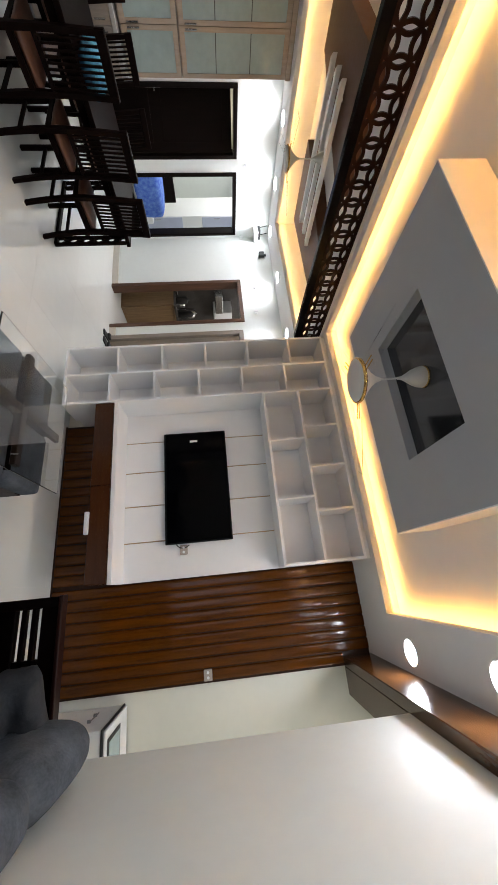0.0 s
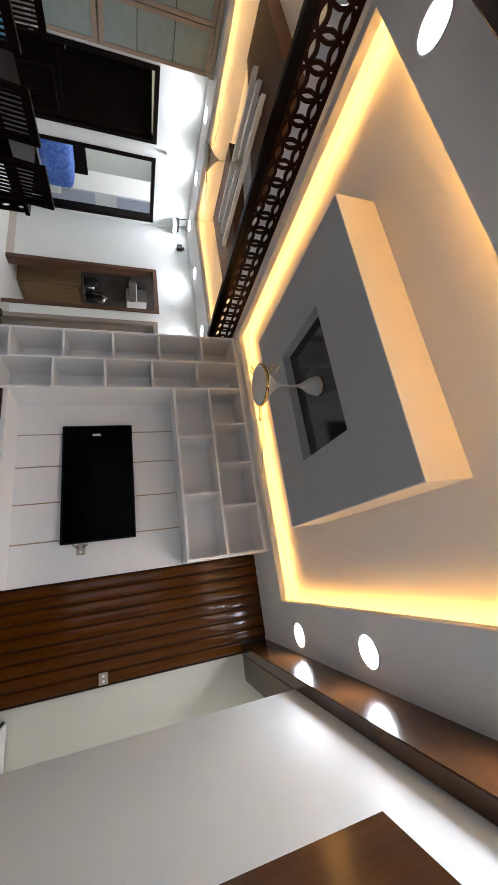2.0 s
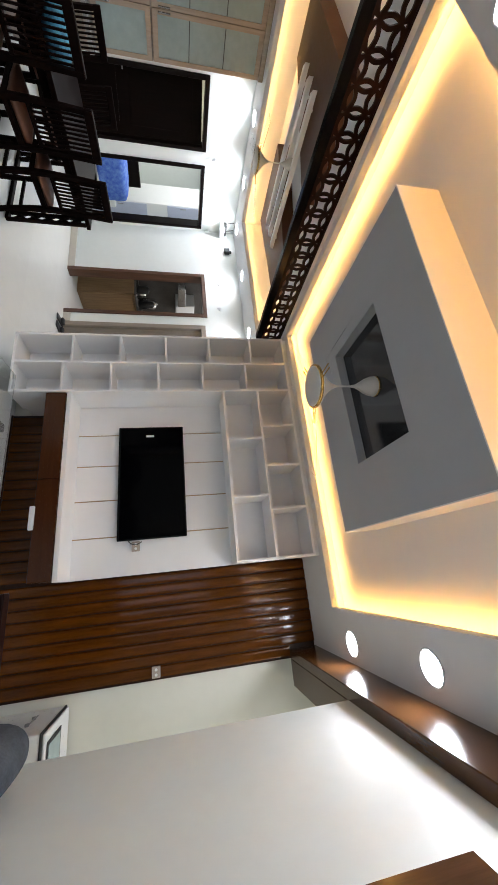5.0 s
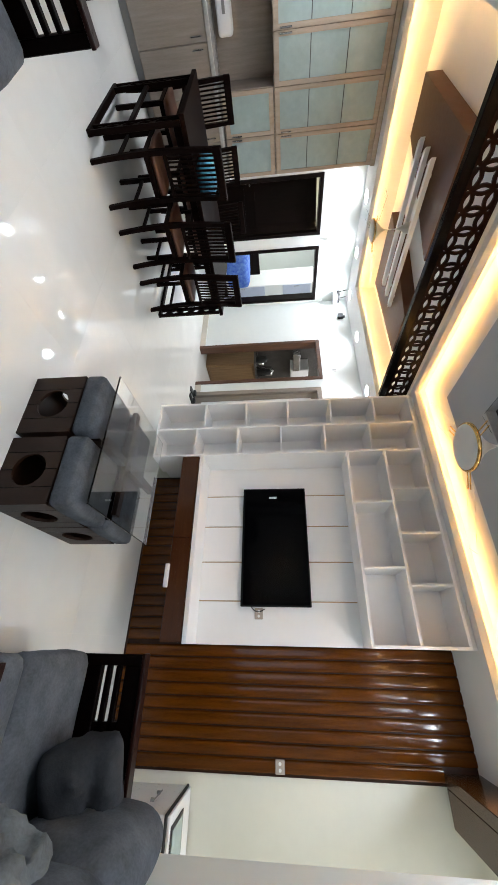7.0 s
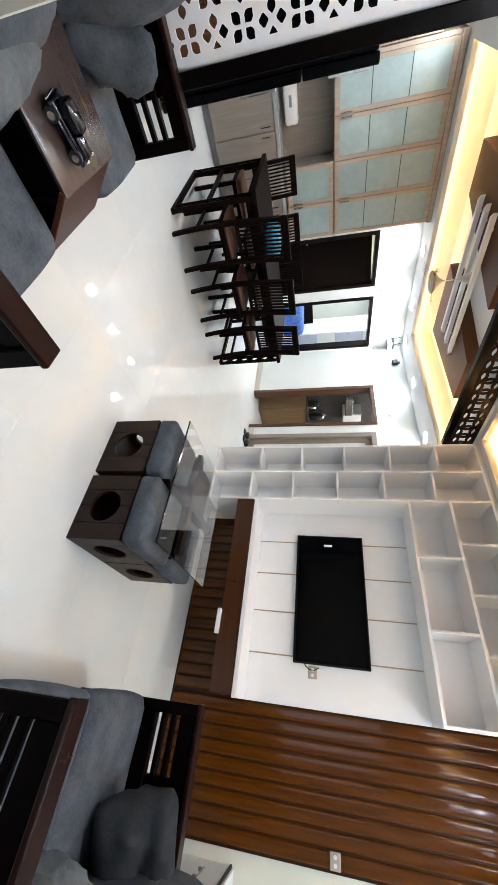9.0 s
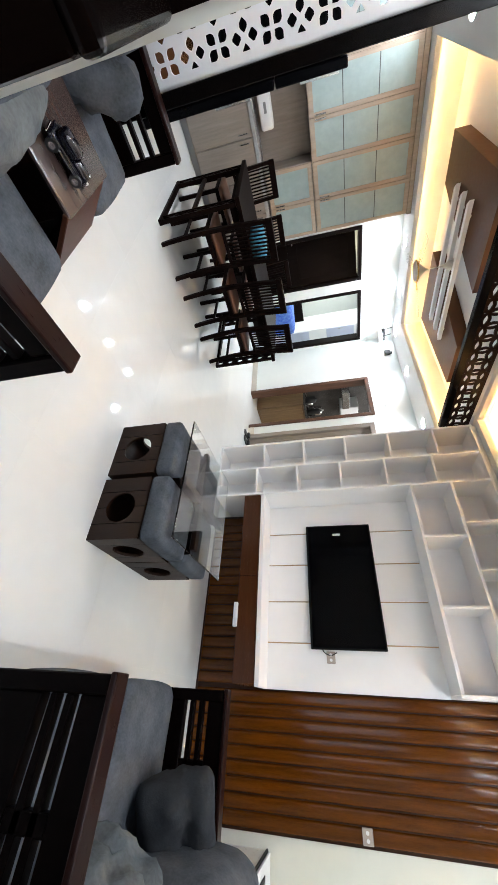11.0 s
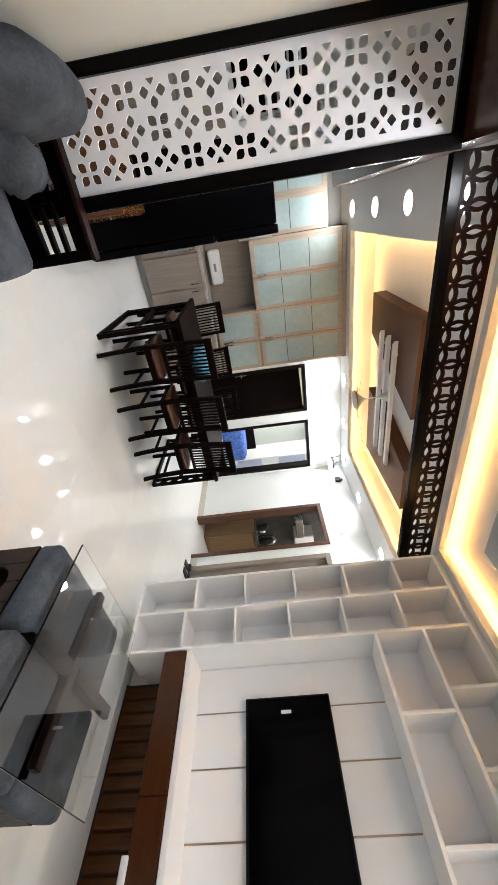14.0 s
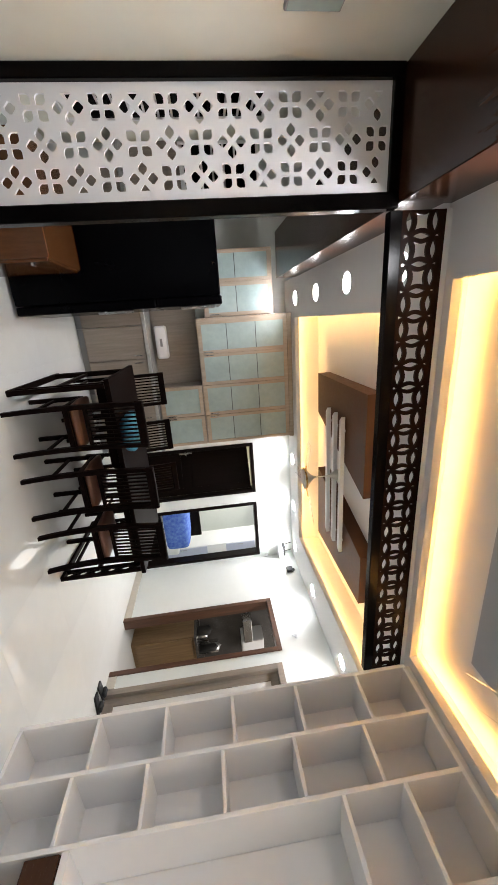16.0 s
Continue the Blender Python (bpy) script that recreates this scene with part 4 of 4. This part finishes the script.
# ---- refrigerator and cupboard behind the screen ----
fr = thing("refrigerator", "tall glossy black refrigerator beside the pierced screen", "refrigerator")
part("body", box(-4.30, -3.63, -0.12, 0.50, 0.03, 1.70, 0.012, 2), M["fridge"], fr)
part("door", box(-4.30, -3.63, 0.505, 0.575, 0.03, 1.15, 0.012, 2), M["fridge"], fr)
part("door", box(-4.30, -3.63, 0.505, 0.575, 1.16, 1.71, 0.012, 2), M["fridge"], fr)
for x in (-4.2, -3.72):
    part("foot", cyl(0.025, 0.03, 12, m=pose(x, 0.40, 0)), M["rubber"], fr)
for z in (0.65, 1.35):
    part("handle", box(-3.72, -3.70, 0.575, 0.60, z, z + 0.3, 0.004), M["steel"], fr)
lc = thing("low_cupboard", "low orange-brown wooden cupboard beside the refrigerator", "cupboard")
part("body", box(-3.55, -2.95, -0.40, 0.27, 0.0, 0.62, 0.004), M["main_door"], lc)
part("door", box(-3.53, -2.97, 0.27, 0.288, 0.03, 0.60, 0.003), M["main_door"], lc)
part("handle", box(-3.05, -3.0, 0.288, 0.305, 0.48, 0.50, 0.003), M["steel"], lc)


def louvre_window(name, label, m, w, z0, z1, pitch=0.1335):
    """A dark louvred window, flat against the wall behind its local y = 0."""
    t = tagged(new(name), label, "window", kind="structure")
    t.matrix_world = m
    for a, b, c, d in ((0, w, z1, z1 + 0.03), (0, w, z0 - 0.03, z0), (0, 0.03, z0, z1), (w - 0.03, w, z0, z1)):
        part("window_frame", box(a, b, -0.03, -0.002, c, d, 0.002), M["white_plastic"], t)
    z = z1
    while z - pitch > z0 - 0.05:
        part("pane", box(0.03, w - 0.03, -0.012, -0.006, max(z0, z - pitch + 0.022), z), M["screen"], t, "dark glass louvre")
        part("bar", box(0.03, w - 0.03, -0.022, -0.004, max(z0, z - pitch), max(z0, z - pitch) + 0.022), M["white_plastic"], t)
        z -= pitch
    return t


louvre_window("window_1", "dark louvred window in the refrigerator corner", pose(-5.44, -1.28, 0, 0, 0, 90), 0.77, 1.46, 2.347)
louvre_window("window_2", "tall dark louvred window behind the refrigerator", pose(-3.5, -1.3, 0, 0, 0, 180), 1.45, 0.40, 2.347)

# ---- cabinet wall ----
FX = -5.09


def glass_door(parent, y0, y1, z0, z1, handle_at, shelves):
    d = part("door", wall_with_holes("x", FX - 0.02, 0.02, y0 + 0.003, y1 - 0.003, z0, z1, [(y0 + 0.042, y1 - 0.042, z0 + 0.05, z1 - 0.05)]), M["cabinet_frame"], parent, "beige framed glass door")
    part("pane", box(FX - 0.014, FX - 0.008, y0 + 0.042, y1 - 0.042, z0 + 0.05, z1 - 0.05), M["frosted"], d, "pale aqua frosted glass pane")
    for z in shelves:
        part("shelf_line", box(FX - 0.008, FX - 0.0065, y0 + 0.043, y1 - 0.043, z, z + 0.009), M["dark_line"], d)
    a = y0 + 0.02 if handle_at < 0 else y1 - 0.02
    part("handle", box(FX, FX + 0.02, a - 0.006, a + 0.006, z0 + 0.06, z0 + 0.18, 0.003), M["steel"], d)


uc = thing("wall_cabinet", "tall beige wall cabinet with four frosted glass doors", "cabinet")
part("body", box(-5.438, FX - 0.022, 0.665, 2.33, 1.43, 2.64, 0.002), M["cabinet_frame"], uc)
part("end_stile", box(FX - 0.02, FX, 0.667, 0.70, 1.44, 2.595, 0.002), M["cabinet_frame"], uc)
part("cornice", box(-5.438, FX + 0.004, 0.665, 2.335, 2.60, 2.655, 0.004), M["cabinet_frame"], uc)
ys = [0.70, 1.105, 1.51, 1.92, 2.325]
for k, (a, b) in enumerate(zip(ys, ys[1:])):
    glass_door(uc, a, b, 1.44, 2.595, 1 if k % 2 == 0 else -1, (1.805, 2.18))
mc = thing("wall_cabinet", "beige cabinet with two small glass doors above the counter", "cabinet")
part("body", box(-5.438, FX - 0.022, 1.50, 2.33, 0.842, 1.428, 0.002), M["cabinet"], mc)
for k, (a, b) in enumerate(((1.505, 1.915), (1.915, 2.325))):
    glass_door(mc, a, b, 0.86, 1.42, 1 if k == 0 else -1, ())
bc_x = -4.99
y = -0.9
while y < 2.2:
    bc = thing("base_cabinet", "taupe laminate base cabinet with double doors", "cabinet", group="base cabinets")
    part("body", box(-5.438, bc_x - 0.02, y, y + 0.795, 0.08, 0.79, 0.002), M["cabinet"], bc)
    part("plinth", box(-5.438, bc_x - 0.06, y, y + 0.795, 0.0, 0.08), M["grey_plastic"], bc)
    for k in (0, 1):
        d = part("door", box(bc_x - 0.02, bc_x, y + 0.003 + k * 0.398, y + 0.394 + k * 0.398, 0.09, 0.785, 0.003), M["cabinet"], bc)
        a = y + 0.35 + k * 0.09
        part("handle", box(bc_x, bc_x + 0.018, a - 0.006, a + 0.006, 0.63, 0.74, 0.003), M["steel"], d)
    y += 0.80
tagged(part("countertop", box(-5.438, bc_x + 0.012, -1.29, 2.34, 0.79, 0.832, 0.004), M["pale_stone"]), "pale polished stone countertop over the base cabinets", "countertop")
tagged(part("splash_panel", box(-5.438, -5.42, -1.29, 1.498, 0.834, 1.43), M["cabinet"]), "taupe laminate back panel above the counter", "panel")
ap = thing("water_heater", "small white wall appliance above the counter", "appliance")
part("body", box(-5.42, -5.26, 0.72, 1.14, 0.88, 1.03, 0.03, 3), M["white_plastic"], ap, smooth=True)
part("logo_plate", box(-5.26, -5.258, 0.88, 0.98, 0.94, 0.97), M["grey_plastic"], ap)
cc = thing("wall_cabinet", "pale aqua glass corner cabinet behind the refrigerator", "cabinet")
part("body", box(-5.438, FX - 0.022, -0.10, 0.66, 1.55, 2.43, 0.002), M["cabinet_frame"], cc)
for a, b in ((-0.095, 0.265), (0.270, 0.655)):
    glass_door(cc, a, b, 1.56, 2.42, 1, (1.965,))


# ---- doors and openings of the dining room ----
def door_frame(name, axis, at, a0, a1, top, w, depth, material, label):
    f = thing(name, label, "door frame")
    if axis == "x":
        mk = lambda p, q, z0, z1: box(at - depth / 2, at + depth / 2, p, q, z0, z1, 0.003)
    else:
        mk = lambda p, q, z0, z1: box(p, q, at - depth / 2, at + depth / 2, z0, z1, 0.003)
    part("jamb", mk(a0, a0 + w, 0, top - w), material, f)
    part("jamb", mk(a1 - w, a1, 0, top - w), material, f)
    part("head", mk(a0, a1, top - w, top), material, f)
    return f


door_frame("door_frame", "x", -5.50, 2.502, 3.338, 2.088, 0.05, 0.15, M["door_dark"], "dark wooden door frame in the dining wall")
door_frame("door_frame", "x", -5.50, 3.522, 4.538, 2.088, 0.05, 0.15, M["door_dark"], "dark wooden frame of the bedroom doorway")
door_frame("door_frame", "y", 4.65, -4.448, -3.582, 2.088, 0.06, 0.15, M["frame_brown"], "brown wooden frame of the kitchen opening")
door_frame("door_frame", "y", 4.65, -3.418, -2.552, 2.048, 0.07, 0.15, M["cabinet"], "taupe frame of the glazed door")
door_leaf("inner_door", "dark brown panelled door standing ajar", pose(-5.50, 3.285, 0, 0, 0, -90 - 28), 0.73, 2.02, M["door_dark"], [(0.1, 0.63, 1.1, 1.9), (0.1, 0.63, 0.15, 0.95)], 0.66)
gd = thing("glazed_door", "white frosted glazed door in a taupe frame", "door")
part("leaf_frame", wall_with_holes("y", 4.63, 0.04, -3.345, -2.625, 0.01, 1.975, [(-3.26, -2.71, 0.12, 1.88)]), M["cabinet"], gd)
part("pane", box(-3.26, -2.71, 4.645, 4.655, 0.12, 1.88), M["white_plastic"], gd, "white frosted pane")

# bedroom beyond the doorway
structure("wall_bedroom", wall_with_holes("y", 3.38, 0.1, -8.5, -5.57, 0, 2.8, []), M["white_wall"], "pale bedroom side wall")
structure("wall_bedroom_far", box(-8.6, -8.5, 1.4, 6.1, 0, 2.8), M["white_wall"], "pale bedroom far wall")
structure("wall_bedroom_end", box(-8.5, -5.57, 6.0, 6.1, 0, 2.8), M["white_wall"], "pale bedroom end wall")
structure("wall_bedroom_front", box(-5.56, -5.44, 4.72, 6.1, 0, 2.8), M["white_wall"], "pale bedroom front wall")
structure("ceiling_bedroom", box(-8.6, -5.57, 1.4, 6.1, 2.72, 2.8), M["ceil"], "plain bedroom ceiling")
structure("wall_study", box(-8.5, -5.57, 1.4, 1.5, 0, 2.8), M["cream"], "warm cream wall behind the ajar door")
bed = thing("bed", "bed with a blue patterned cover and dark headboard", "bed")
part("frame", box(-6.97, -6.25, 3.55, 4.98, 0.0, 0.36, 0.01), M["door_dark"], bed)
part("mattress", cushion(-6.95, -6.27, 3.57, 4.95, 0.36, 0.62, 0.05, 0.01), M["white_plastic"], bed, smooth=True)
part("bedspread", cushion(-6.92, -6.22, 3.56, 4.80, 0.40, 0.84, 0.09, 0.03, 4), M["blue"], bed, "blue patterned bedspread", smooth=True)
part("headboard", box(-7.06, -6.98, 3.55, 5.02, 0.0, 1.03, 0.01), M["door_dark"], bed)
ward = thing("wardrobe", "white wardrobe with pale lilac doors in the bedroom", "wardrobe")
part("body", box(-7.60, -7.02, 5.33, 5.99, 0.0, 2.30, 0.006), M["white_plastic"], ward)
for z0, z1 in ((0.10, 1.11), (1.525, 2.16)):
    door = part("door", box(-7.02, -7.0, 5.345, 5.98, z0, z1, 0.004), M["pale_blue"], ward, "pale lilac flat door")
    part("handle", box(-7.0, -6.985, 5.37, 5.385, (z0 + z1) / 2 - 0.06, (z0 + z1) / 2 + 0.06, 0.003), M["steel"], door)

# kitchen beyond the opening
structure("wall_kitchen_left", box(-5.1, -5.0, 4.72, 7.2, 0, 2.8), M["cream"], "kitchen side wall")
structure("wall_kitchen_right", box(-2.5, -2.4, 4.72, 7.2, 0, 2.8), M["cream"], "kitchen side wall")
structure("wall_kitchen_far", box(-5.1, -2.4, 7.2, 7.3, 0, 2.8), M["cabinet"], "grey kitchen far wall")
structure("ceiling_kitchen", box(-5.1, -2.4, 4.72, 7.3, 2.72, 2.8), M["ceil"], "plain kitchen ceiling")
kc = thing("kitchen_cabinet", "oak kitchen base cabinets with flat doors", "cabinet")
part("body", box(-4.98, -3.0, 6.58, 7.19, 0.0, 0.86, 0.004), M["kitchen_wood"], kc)
for k in range(4):
    part("door", box(-4.96 + k * 0.49, -4.48 + k * 0.49, 6.56, 6.58, 0.06, 0.84, 0.004), M["kitchen_wood"], kc)
part("worktop", box(-4.99, -2.98, 6.55, 7.195, 0.86, 0.90, 0.004), M["granite"], kc)
kl = thing("kitchen_cabinet", "tall oak kitchen cabinet beside the opening", "cabinet")
part("body", box(-4.99, -4.46, 5.1, 6.4, 0.0, 0.92, 0.004), M["kitchen_wood"], kl)
for k in range(2):
    part("door", box(-4.46, -4.44, 5.12 + k * 0.63, 5.73 + k * 0.63, 0.06, 0.88, 0.004), M["kitchen_wood"], kl)
part("worktop", box(-4.99, -4.42, 5.08, 6.42, 0.92, 0.96, 0.004), M["granite"], kl)
splash = tagged(part("backsplash", box(-4.998, -4.985, 4.73, 7.19, 0.962, 2.70), M["splash"]), "dark grey tiled kitchen backsplash", "backsplash")
for k, (x, y, r, h) in enumerate(((-4.62, 5.18, 0.07, 0.20), (-4.75, 5.36, 0.10, 0.14), (-4.60, 5.52, 0.06, 0.26), (-4.78, 5.70, 0.10, 0.30), (-4.60, 5.86, 0.08, 0.16), (-4.74, 6.05, 0.06, 0.28), (-4.62, 6.22, 0.09, 0.18))):
    pt = tagged(part("cooking_pot", lathe([(r * 0.9, 0), (r, 0.02), (r, h * 0.9), (r * 0.6, h), (0.012, h + 0.01), (0.012, h + 0.03)], 20, m=pose(x, y, 0.96)), M["steel"] if k % 2 else M["rubber"], smooth=True),
                "dark metal cooking pot on the kitchen worktop", "pot", "kitchen pots")
ku = thing("kitchen_wall_cabinet", "white kitchen wall cabinet", "cabinet")
part("body", box(-4.984, -4.70, 5.62, 6.05, 1.62, 1.98, 0.004), M["white_plastic"], ku)
for k in range(2):
    part("door", box(-4.70, -4.685, 5.625 + k * 0.213, 5.83 + k * 0.213, 1.63, 1.97, 0.004), M["white_plastic"], ku)
hood = tagged(part("cooker_hood", box(-4.984, -4.6, 5.10, 5.55, 1.66, 1.80, 0.01), M["steel"]), "steel cooker hood over the kitchen worktop", "cooker hood")

# ---- small wall things ----
rt = thing("router_shelf", "white wall shelf with a black router in the corner", "router")
part("shelf", box(-5.44, -5.28, 4.38, 4.56, 2.40, 2.47, 0.005), M["white_plastic"], rt)
part("router", box(-5.42, -5.30, 4.36, 4.54, 2.47, 2.51, 0.008, 2), M["rubber"], rt, "black router")
for y in (4.38, 4.52):
    part("antenna", cyl(0.006, 0.14, 8, m=pose(-5.40, y, 2.50, 12)), M["rubber"], rt)
pa = thing("power_adapter", "black power adapter plugged in beside the router", "adapter")
part("body", box(-5.03, -4.93, 4.535, 4.587, 2.46, 2.55, 0.008, 2), M["rubber"], pa)
part("plug", box(-5.00, -4.96, 4.56, 4.5895, 2.55, 2.585, 0.004), M["rubber"], pa)
for x, y, z, rz in ((-5.44, 3.43, 2.23, 90), (-5.44, 4.57, 2.21, 90), (-4.25, 4.59, 2.33, 0), (-3.75, 4.59, 2.30, 0)):
    hk = thing("wall_hook", "small white bulb holder on the dining wall", "bulb holder", pose(x, y, z, 0, 0, rz), "bulb holders")
    part("base", cyl(0.025, 0.015, 16, m=pose(0, 0, 0, 90)), M["white_plastic"], hk)
    part("holder", cyl(0.016, 0.06, 14, m=pose(0, -0.03, -0.05)), M["white_plastic"], hk)
for k, x in enumerate((-3.33, -3.18)):
    sh = thing("slipper", "black rubber slipper on the floor by the wall", "slipper", pose(x, 4.46, 0, 0, 0, 8 - 16 * k), "slippers")
    part("sole", box(-0.045, 0.045, -0.12, 0.12, 0.0, 0.022, 0.01, 2), M["rubber"], sh)
    part("strap", box(-0.047, 0.047, 0.0, 0.07, 0.02, 0.06, 0.015, 2), M["rubber"], sh)

# ---- skirting and floor tiles ----
for q in ((-5.44, -5.428, 3.345, 3.515), (-5.44, -5.428, 4.545, 4.59), (-5.44, -4.455, 4.578, 4.59), (-3.575, -3.425, 4.578, 4.59), (-2.545, -1.98, 4.578, 4.59), (-1.992, -1.98, 3.56, 4.578)):
    structure("baseboard", box(*q, 0, 0.10, 0.002), M["skirting"], "beige tile skirting")
tile_mesh = None
S = 0.80
for i in range(14):
    for j in range(11):
        x, y = -8.7 + i * S, -1.4 + j * S
        if tile_mesh is None:
            t = part("tile", box(-S / 2 + 0.0003, S / 2 - 0.0003, -S / 2 + 0.0003, S / 2 - 0.0003, -0.0028, 0.0), M["tile"], floor)
            tile_mesh = t.data
        else:
            t = new("tile", tile_mesh)
            t.parent = floor
        t.location = (x + S / 2, y + S / 2, 0)
